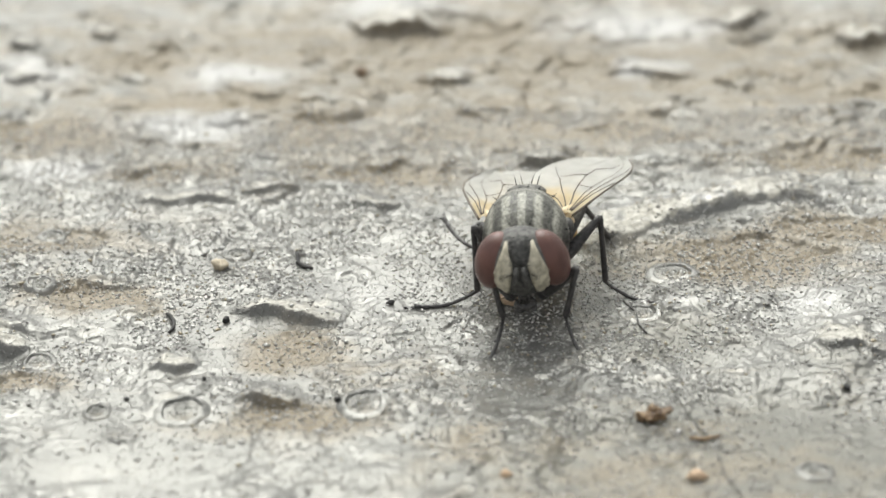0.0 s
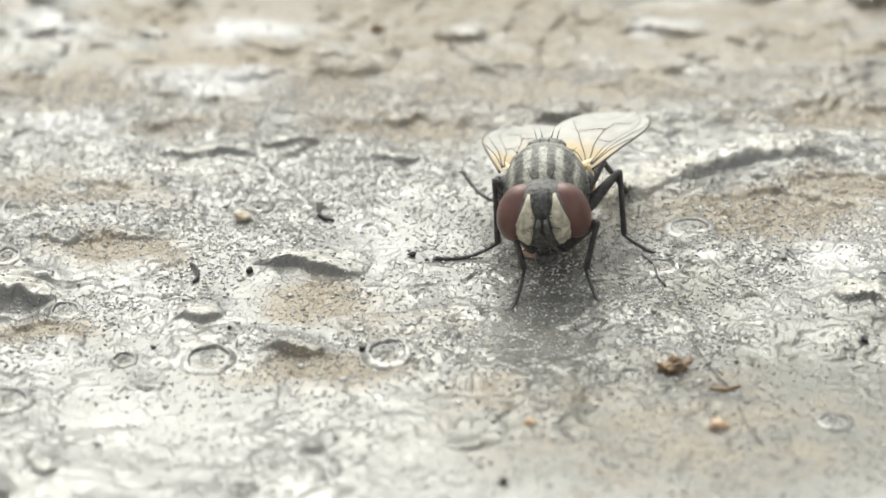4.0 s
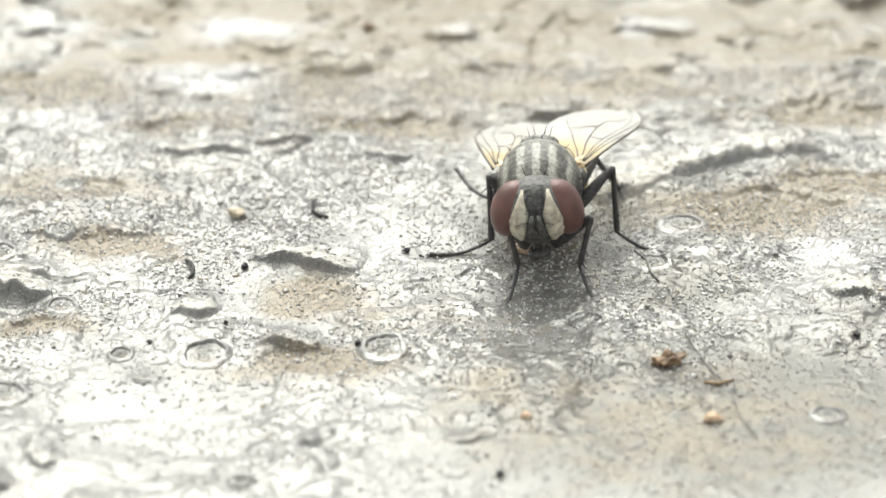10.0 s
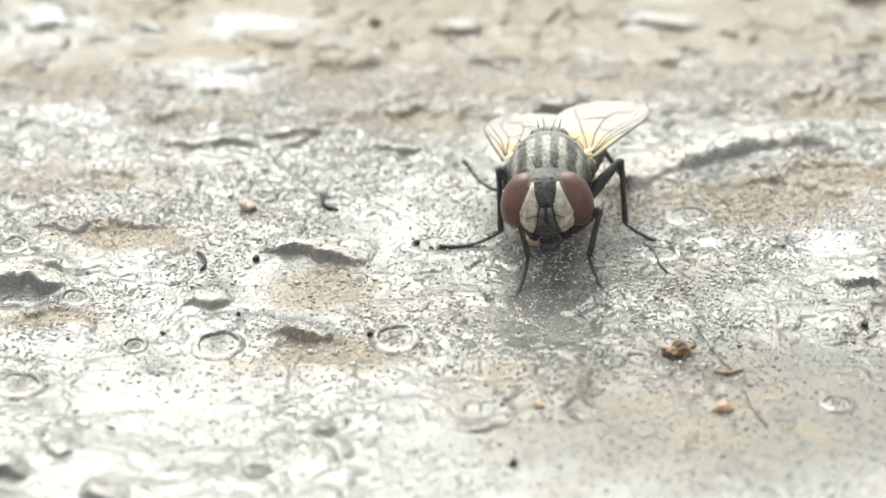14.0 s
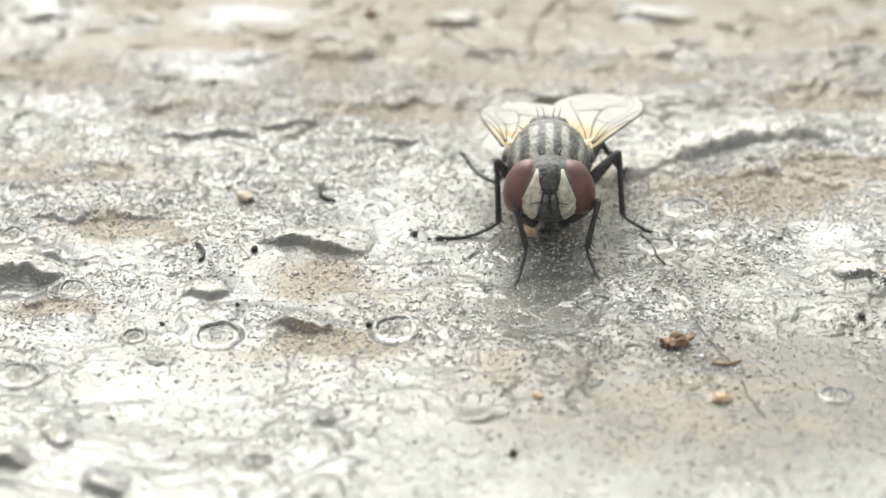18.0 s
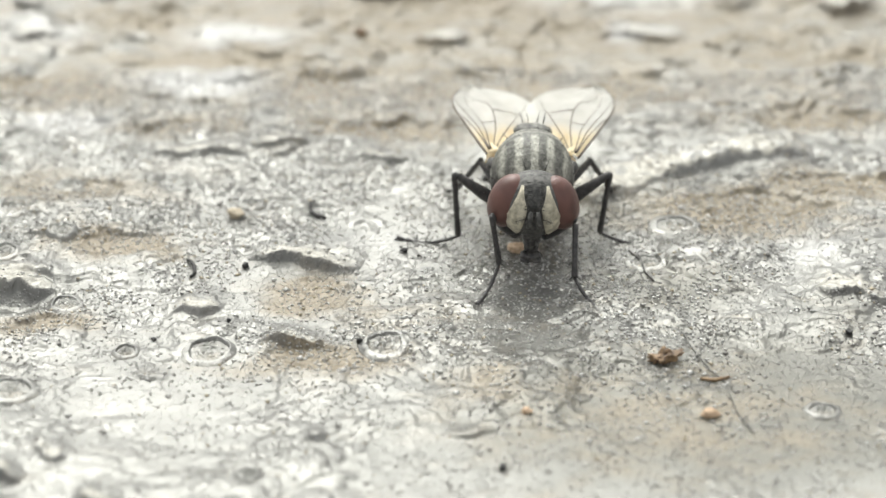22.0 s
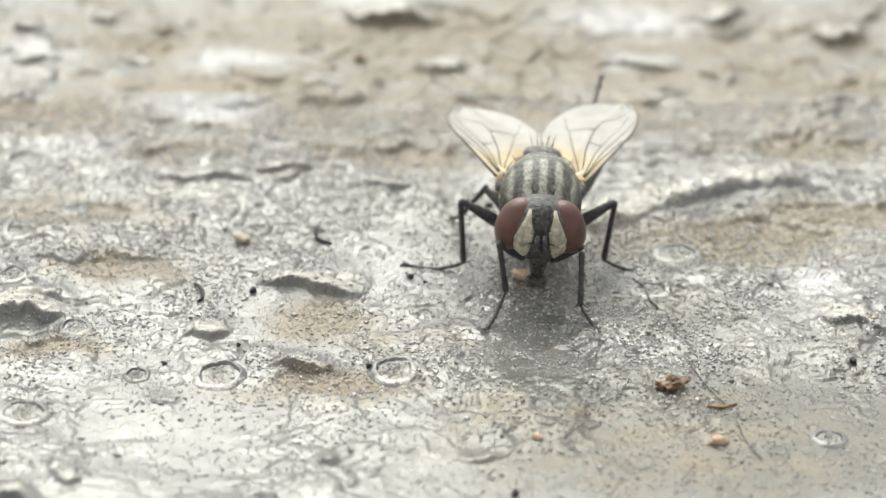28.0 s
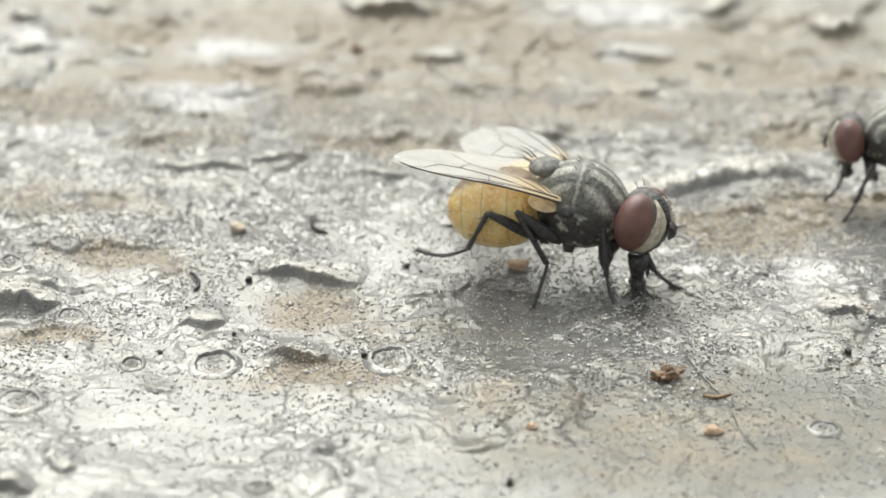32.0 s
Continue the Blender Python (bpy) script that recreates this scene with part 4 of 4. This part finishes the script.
# ---- what moves ----
# seconds, then the fly's millimetres and degrees, about a point 2 mm above its base
FLY_ROWS = [
    (0, 0.63, 1.18, -0.10, -8.4, -4.2, -2.8),
    (3.5, 0.63, 1.18, -0.10, -8.4, -4.2, -2.8),
    (5.5, 0.61, 1.14, -0.08, -7.4, -4.0, -2.2),
    (6, 0.63, 1.15, -0.09, -8.0, -4.2, -2.5),
    (6.5, 0.63, 1.19, -0.10, -8.6, -4.2, -3.0),
    (7, 0.62, 1.19, -0.11, -8.6, -4.1, -2.9),
    (7.5, 0.62, 1.18, -0.10, -8.6, -4.0, -3.0),
    (8, 0.62, 1.19, -0.10, -8.3, -4.0, -3.1),
    (8.5, 0.62, 1.18, -0.11, -8.7, -4.1, -3.0),
    (9, 0.62, 1.24, -0.13, -8.1, -4.2, -3.1),
    (9.5, 0.61, 1.22, -0.13, -8.5, -4.1, -2.9),
    (10, 0.61, 1.23, -0.13, -8.3, -4.4, -2.9),
    (10.5, 0.60, 1.21, -0.12, -8.1, -3.9, -3.2),
    (11, 0.61, 1.17, -0.10, -8.2, -4.2, -3.0),
    (11.5, 0.62, 1.20, -0.11, -8.1, -4.3, -3.4),
    (12, 0.62, 1.25, -0.13, -8.1, -4.1, -3.0),
    (12.5, 0.62, 1.24, -0.14, -7.9, -3.6, -3.0),
    (13, 0.62, 1.21, -0.13, -7.9, -4.1, -3.1),
    (13.5, 0.61, 1.27, -0.15, -7.8, -3.9, -3.0),
    (14, 0.62, 1.33, -0.16, -7.5, -3.8, -3.0),
    (14.5, 0.62, 1.25, -0.14, -8.1, -4.2, -3.2),
    (16.5, 0.61, 1.33, -0.20, -7.2, -3.8, -3.4),
    (17, 0.67, 1.47, -0.11, -7.8, 0.7, -1.1),
    (17.5, 0.66, 1.47, -0.12, -7.9, 0.3, -1.2),
    (18, 0.66, 1.48, -0.13, -8.0, 0.2, -1.4),
    (18.5, 0.63, 1.45, -0.01, -5.8, 3.4, -1.2),
    (19, 0.64, 1.39, -0.00, -6.3, 3.3, -1.5),
    (19.5, 0.65, 1.33, 0.01, -4.7, 2.9, -1.3),
    (20, 0.63, 1.32, 0.05, -4.5, 2.2, -1.2),
    (20.5, 0.58, 1.42, -0.06, -6.8, 1.7, -2.0),
    (21, 0.51, 1.41, 0.00, -5.2, 2.7, -0.1),
    (21.5, 0.46, 1.46, 0.09, -3.9, 2.7, -0.3),
    (22, 0.49, 1.49, 0.11, -3.2, 2.4, -0.6),
    (22.5, 0.48, 1.45, 0.13, -3.1, 2.3, -0.5),
    (23, 0.49, 1.23, 0.29, -2.4, 2.6, -1.0),
    (23.5, 0.47, 1.04, 0.40, -1.7, 3.2, -1.0),
    (24, 0.50, 0.90, 0.54, -0.7, 4.0, -1.1),
    (24.5, 0.54, 0.88, 0.60, -0.4, 5.3, -1.1),
    (25, 0.54, 0.95, 0.57, -0.6, 4.8, -1.3),
    (25.5, 0.55, 1.36, 0.36, -0.3, 4.5, -1.4),
    (27.5, 0.56, 1.43, 0.28, -1.7, 1.8, -2.6),
    (28, 0.55, 1.44, 0.28, -2.4, 2.7, -2.4),
    (28.5, 0.50, 1.42, 0.28, 0.1, 2.3, -0.5),
    (29, 0.46, 1.37, 0.31, -0.6, 0.8, -1.6),
    (29.5, 0.40, 1.34, 0.33, -0.2, 0.3, -1.2),
    (30, 0.39, 1.33, 0.35, -0.1, -0.2, -1.3),
    (30.5, 0.40, 1.37, 0.33, -0.6, -0.3, -2.1),
    (31, 0.41, 1.36, 0.33, -0.9, -0.3, -2.3),
    (31.5, 0.42, 1.41, 0.29, -1.4, -0.5, -2.7),
    (31.6, 0.42, 1.41, 0.29, -1.4, -0.5, -2.7),
    (31.7, 3.00, 0.90, 0.90, 22.0, 0.0, 64.0),
    (31.8, 1.45, 0.60, 0.32, 7.0, 9.0, 76.0),
    (32, 1.55, 0.50, 0.25, 8.0, 5.0, 77.0),
]

# knee, ankle and toe of each leg, in millimetres of the place
STANCE_FIRST = dict(
    fl=((-0.34, -0.82, 2.00), (0.01, -0.92, 0.60), (-0.34, -1.93, 0.05)),
    fr=((1.93, -0.81, 2.01), (1.63, -0.91, 0.60), (2.13, -2.25, 0.05)),
    ml=((-0.77, 1.03, 2.30), (-0.70, 1.01, 0.35), (-2.66, 0.59, 0.05)),
    mr=((2.58, 1.64, 2.24), (2.74, 1.53, 0.30), (4.41, 0.67, 0.05)),
    hl=((-0.17, 1.45, 2.06), (-0.77, 2.65, 0.76), (-1.68, 4.20, 0.91)),
    hr=((2.20, 3.20, 1.70), (2.90, 4.10, 0.30), (3.40, 5.40, 0.05)),
)

STANCE_SECOND = dict(
    fl=((-0.59, -0.59, 2.01), (-0.09, -0.69, 0.65), (-0.38, -1.95, 0.05)),
    fr=((1.64, -1.06, 1.88), (1.61, -1.52, 0.50), (2.44, -2.62, 0.05)),
    ml=((-1.23, 1.35, 2.23), (-1.44, 1.18, 0.30), (-3.20, 1.75, 0.05)),
    mr=((2.48, 1.32, 2.25), (2.61, 1.28, 0.30), (4.29, 1.18, 0.05)),
    hl=((-0.90, 3.20, 1.70), (-1.60, 4.10, 0.30), (-2.10, 5.40, 0.05)),
    hr=((2.20, 3.20, 1.70), (2.90, 4.10, 0.30), (3.40, 5.40, 0.05)),
)

STANCE_THIRD = dict(
    fl=((-0.66, -0.87, 2.08), (-0.44, -0.97, 0.65), (-1.08, -2.27, 0.05)),
    fr=((1.60, -0.74, 1.90), (1.57, -1.47, 0.50), (2.39, -2.68, 0.05)),
    ml=((-1.65, 1.31, 2.25), (-1.53, 1.32, 0.30), (-3.18, 1.69, 0.05)),
    mr=((2.64, 1.36, 2.23), (2.41, 1.55, 0.30), (3.80, 1.51, 0.05)),
    hl=((-0.90, 3.20, 1.70), (-1.60, 4.10, 0.30), (-2.10, 5.40, 0.05)),
    hr=((2.20, 3.20, 1.70), (2.90, 4.10, 0.30), (3.40, 5.40, 0.05)),
)

HIND_LEFT_UP = dict(
    hl=((-1.56, 2.60, 2.25), (-0.98, 4.43, 2.45), (-1.62, 5.09, 3.70)),
)

HIND_LEFT_OUT = dict(
    hl=((-1.41, 2.60, 2.42), (-1.45, 4.48, 2.66), (-2.51, 5.68, 2.68)),
)

HIND_RIGHT_UP = dict(
    hr=((2.71, 2.60, 2.24), (2.66, 4.41, 2.69), (1.66, 5.07, 3.82)),
)

HIND_RIGHT_LATE = dict(
    hr=((2.80, 2.60, 2.47), (2.48, 4.34, 3.16), (2.08, 5.70, 3.90)),
)

HIND_RIGHT_BACK = dict(
    hr=((2.44, 4.70, 1.59), (2.17, 6.32, 2.54), (2.61, 7.78, 3.03)),
)

STANCE_LAST = dict(
    hl=((-0.85, -0.50, 2.46), (-1.33, 0.42, 0.89), (-3.25, 1.80, 0.10)),
    ml=((-0.08, -0.68, 2.61), (0.83, -0.47, 0.90), (0.37, -1.49, 0.05)),
    fl=((2.29, -0.58, 2.13), (2.44, -0.78, 0.70), (2.81, -1.73, 0.05)),
    fr=((3.19, 0.27, 1.77), (3.82, -0.05, 0.50), (5.18, -0.56, 0.05)),
    mr=((2.20, 1.90, 1.60), (2.90, 2.90, 0.30), (3.40, 4.00, 0.05)),
    hr=((-0.30, 2.60, 1.70), (-1.20, 3.30, 0.30), (-2.40, 3.70, 0.05)),
)

STANCES = [
    (0, STANCE_FIRST), (16.5, STANCE_FIRST), (18.2, STANCE_FIRST), (18.6, STANCE_SECOND), (20.2, STANCE_SECOND), (20.7, STANCE_THIRD), (22.8, STANCE_THIRD),
    (23.0, {**STANCE_THIRD, **HIND_LEFT_OUT}), (23.3, {**STANCE_THIRD, **HIND_LEFT_OUT}), (23.9, {**STANCE_THIRD, **HIND_LEFT_UP}), (25.1, {**STANCE_THIRD, **HIND_LEFT_UP}), (25.4, STANCE_THIRD),
    (27.7, STANCE_THIRD), (28.0, {**STANCE_THIRD, **HIND_RIGHT_BACK}), (28.3, {**STANCE_THIRD, **HIND_RIGHT_BACK}), (28.5, {**STANCE_THIRD, **HIND_LEFT_OUT}), (28.6, {**STANCE_THIRD, **HIND_RIGHT_UP}), (30.2, {**STANCE_THIRD, **HIND_RIGHT_UP}), (30.8, {**STANCE_THIRD, **HIND_RIGHT_LATE}), (31.25, {**STANCE_THIRD, **HIND_RIGHT_LATE}),
    (31.4, STANCE_THIRD), (31.6, STANCE_THIRD), (31.8, STANCE_LAST), (32.0, STANCE_LAST),
]
# seconds, then each wing's sweep outwards, lift of the tip and twist, in degrees
WING_ROWS = [
    (0, 6.2, -2.6, 6, 20.0, 0.8, 8),
    (16.5, 6.2, -2.6, 6, 20.0, 0.8, 8),
    (18.2, 6.2, -2.6, 6, 20.0, 0.8, 8),
    (18.6, 10.3, 4.0, 3, 12.4, 7.0, 3),
    (20.3, 10.3, 4.0, 3, 12.4, 7.0, 3),
    (21, 11.3, 1.5, 3, 14.3, 3.6, 3),
    (23.7, 11.3, 1.5, 3, 14.3, 3.6, 3),
    (24, 15.0, -9.0, 22, 18.0, -5.0, 24),
    (25.1, 15.0, -9.0, 22, 18.0, -5.0, 24),
    (25.4, 19.2, 1.7, 2, 20.6, 7.6, 2),
    (28.3, 19.2, 1.7, 2, 20.6, 7.6, 2),
    (28.5, 15.6, -1.5, 14, 18.5, -6.0, 18),
    (31.25, 15.6, -1.5, 14, 18.5, -6.0, 18),
    (31.4, 20.4, 3.2, 0, 22.8, 6.3, 0),
    (31.6, 20.4, 3.2, 0, 22.8, 6.3, 0),
    (31.7, 40, 15, 0, 40, 15, 0),
    (31.8, 10.1, 3.5, -1, 49.4, -7.0, -8),
    (32, 10.1, 3.5, -1, 49.4, -7.0, -8),
]


def fly_pose(x, y, z, a, b, c):
    return pose(x * MM, y * MM, (z + 2.0) * MM, a, b, c) @ Matrix.Translation((0, 0, -2.0 * MM))


def fly_pose_at(rows, t):
    """The fly's pose between its rows, by straight lines."""
    ts = [r[0] for r in rows]
    return fly_pose(*[float(np.interp(t, ts, [r[k] for r in rows])) for k in range(1, 7)])


def segment_pose(a, b, long, from_end, side):
    """A leg piece along the line from a to b; from_end: keep its far end at b."""
    a, b = Vector(a), Vector(b)
    d = (b - a).normalized()
    x = Vector((0, 0, 1)).cross(d)
    x = x.normalized() if x.length > 1e-3 else Vector((1, 0, 0))
    y = d.cross(x)
    m = Matrix((x, y, d)).transposed().to_4x4()
    m.translation = b - d * long if from_end else a
    return m


def leg_rows(parts, rows, stances):
    keyed = {}
    for name in stances[0][1]:
        held = [(t, stance[name]) for t, stance in stances]
        for (t0, a), (t1, c) in zip(held[:-1], held[1:]):
            if a == c:
                held = held + [(r[0], a) for r in rows if t0 < r[0] < t1]
        kind, s = name[0], -1 if name[1] == "l" else 1
        cx, cy, cz = COXA[kind]
        hip = Vector((s * cx * MM, cy * MM, (cz - 0.2) * MM))
        f, e, r = (v * MM for v in LENGTHS[kind])
        for t, joints in sorted(held, key=lambda h: h[0]):
            inv = fly_pose_at(rows, t).inverted()
            knee, ankle, toe = (inv @ (Vector(p) * MM) for p in joints)
            keyed.setdefault(name + "femur", []).append((t, segment_pose(hip, knee, f, True, s)))
            keyed.setdefault(name + "tibia", []).append((t, segment_pose(knee, ankle, e, True, s)))
            keyed.setdefault(name + "tarsus", []).append((t, segment_pose(ankle, toe, r, False, s)))
    for name, made in keyed.items():
        walk(parts[name], made)


def wing_pose(s, sweep, lift, twist):
    side = -1 if s == "l" else 1
    x, y, z = WING_AT[s]
    return pose(x * MM, y * MM, z * MM, lift, side * twist, -side * sweep)


def about(point, rx, ry=0.0, rz=0.0):
    """A turn about x and z through a point of the fly, in millimetres."""
    p = Vector(point) * MM
    return Matrix.Translation(p) @ pose(0, 0, 0, rx, ry, rz) @ Matrix.Translation(-p)


def motions():
    walk(fly, [(t, fly_pose(*r)) for t, *r in FLY_ROWS])
    leg_rows(fly_parts, FLY_ROWS, STANCES)
    walk(fly_parts["wing_l"], [(r[0], wing_pose("l", *r[1:4])) for r in WING_ROWS])
    walk(fly_parts["wing_r"], [(r[0], wing_pose("r", *r[4:7])) for r in WING_ROWS])
    walk(fly_parts["abdomen"], [(t, about((0, 1.3, 2.0), a)) for t, a in ((0, -8), (16.5, -8), (23.7, -8), (23.9, 20), (25.2, 20), (25.4, -8), (28.7, -8), (28.95, 19), (31.25, 19), (31.4, -8), (31.6, -8), (31.8, -14), (32, -14))])
    walk(fly_parts["head"], [(t, about((0, -1.5, 2.0), a, b, c)) for t, a, b, c in ((0, 0, 0, 0), (31.6, 0, 0, 0), (31.8, -8, 8, -13), (32, -8, 8, -13))])
    root = Vector((0, HEAD_AT[1] - 0.18, HEAD_AT[2] - 0.62))
    walk(fly_parts["proboscis"], [(t, pose(root.x * MM, root.y * MM, (root.z + dz) * MM, a)) for t, dz, a in ((0, 0.1, 20), (16.5, 0.1, 20), (18, 0.05, 10), (21.3, 0.05, 10), (22, -0.15, 0), (23.5, 0.0, 5), (25.4, -0.05, 0), (27.5, -0.35, 0), (28, -0.2, 0), (28.6, 0, 5), (31.6, -0.05, 0), (31.8, -0.5, 0), (32, -0.5, 0))])

    # the second fly waits beyond the side and lands at the very end
    other_fly.scale = (0.8, 0.8, 0.8)
    last = (11.35, 4.9, 0.7, 4, -10, -100)
    rows = [(0, 20.5, 6.0, -0.24, 0, 0, -90), (31.8, 20.5, 6.0, -0.24, 0, 0, -90), (31.9, 16.0, 5.6, 0.6, 0, 0, -92), (32.0, *last)]
    walk(other_fly, [(t, fly_pose(*r)) for t, *r in rows])
    home = fly_pose(*last)
    toes = dict(fl=((0.0, -1.5, 1.5), (-0.1, -2.1, 0.9), (-0.1, -2.7, -0.2)), fr=((1.25, -1.1, 1.3), (1.4, -1.7, -0.05), (1.4, -2.7, -1.2)), ml=((-1.9, 0, 2.1), (-2.0, 0, 0.3), (-3.6, 0, 0.05)),
                mr=((1.9, 0, 2.1), (2.0, 0, 0.3), (3.6, 0, 0.05)), hl=((-1.5, 1.9, 1.8), (-2.1, 2.9, 0.4), (-2.6, 4.2, 0.05)), hr=((1.5, 1.9, 1.8), (2.1, 2.9, 0.4), (2.6, 4.2, 0.05)))
    stance = {k: [tuple((home @ (Vector(p) * MM)) / MM) for p in v] for k, v in toes.items()}
    leg_rows(other_parts, [(0, *last), (32, *last)], [(0, stance), (32, stance)])
    for s in "lr":
        walk(other_parts["wing_" + s], [(0, wing_pose(s, 20, 0, 0)), (32, wing_pose(s, 20, 0, 0))])
    for name in ("abdomen", "head"):
        walk(other_parts[name], [(0, pose(0, 0, 0)), (32, pose(0, 0, 0))])
    walk(other_parts["proboscis"], [(0, pose(root.x * MM, root.y * MM, root.z * MM, 10)), (32, pose(root.x * MM, root.y * MM, root.z * MM, 10))])


motions()
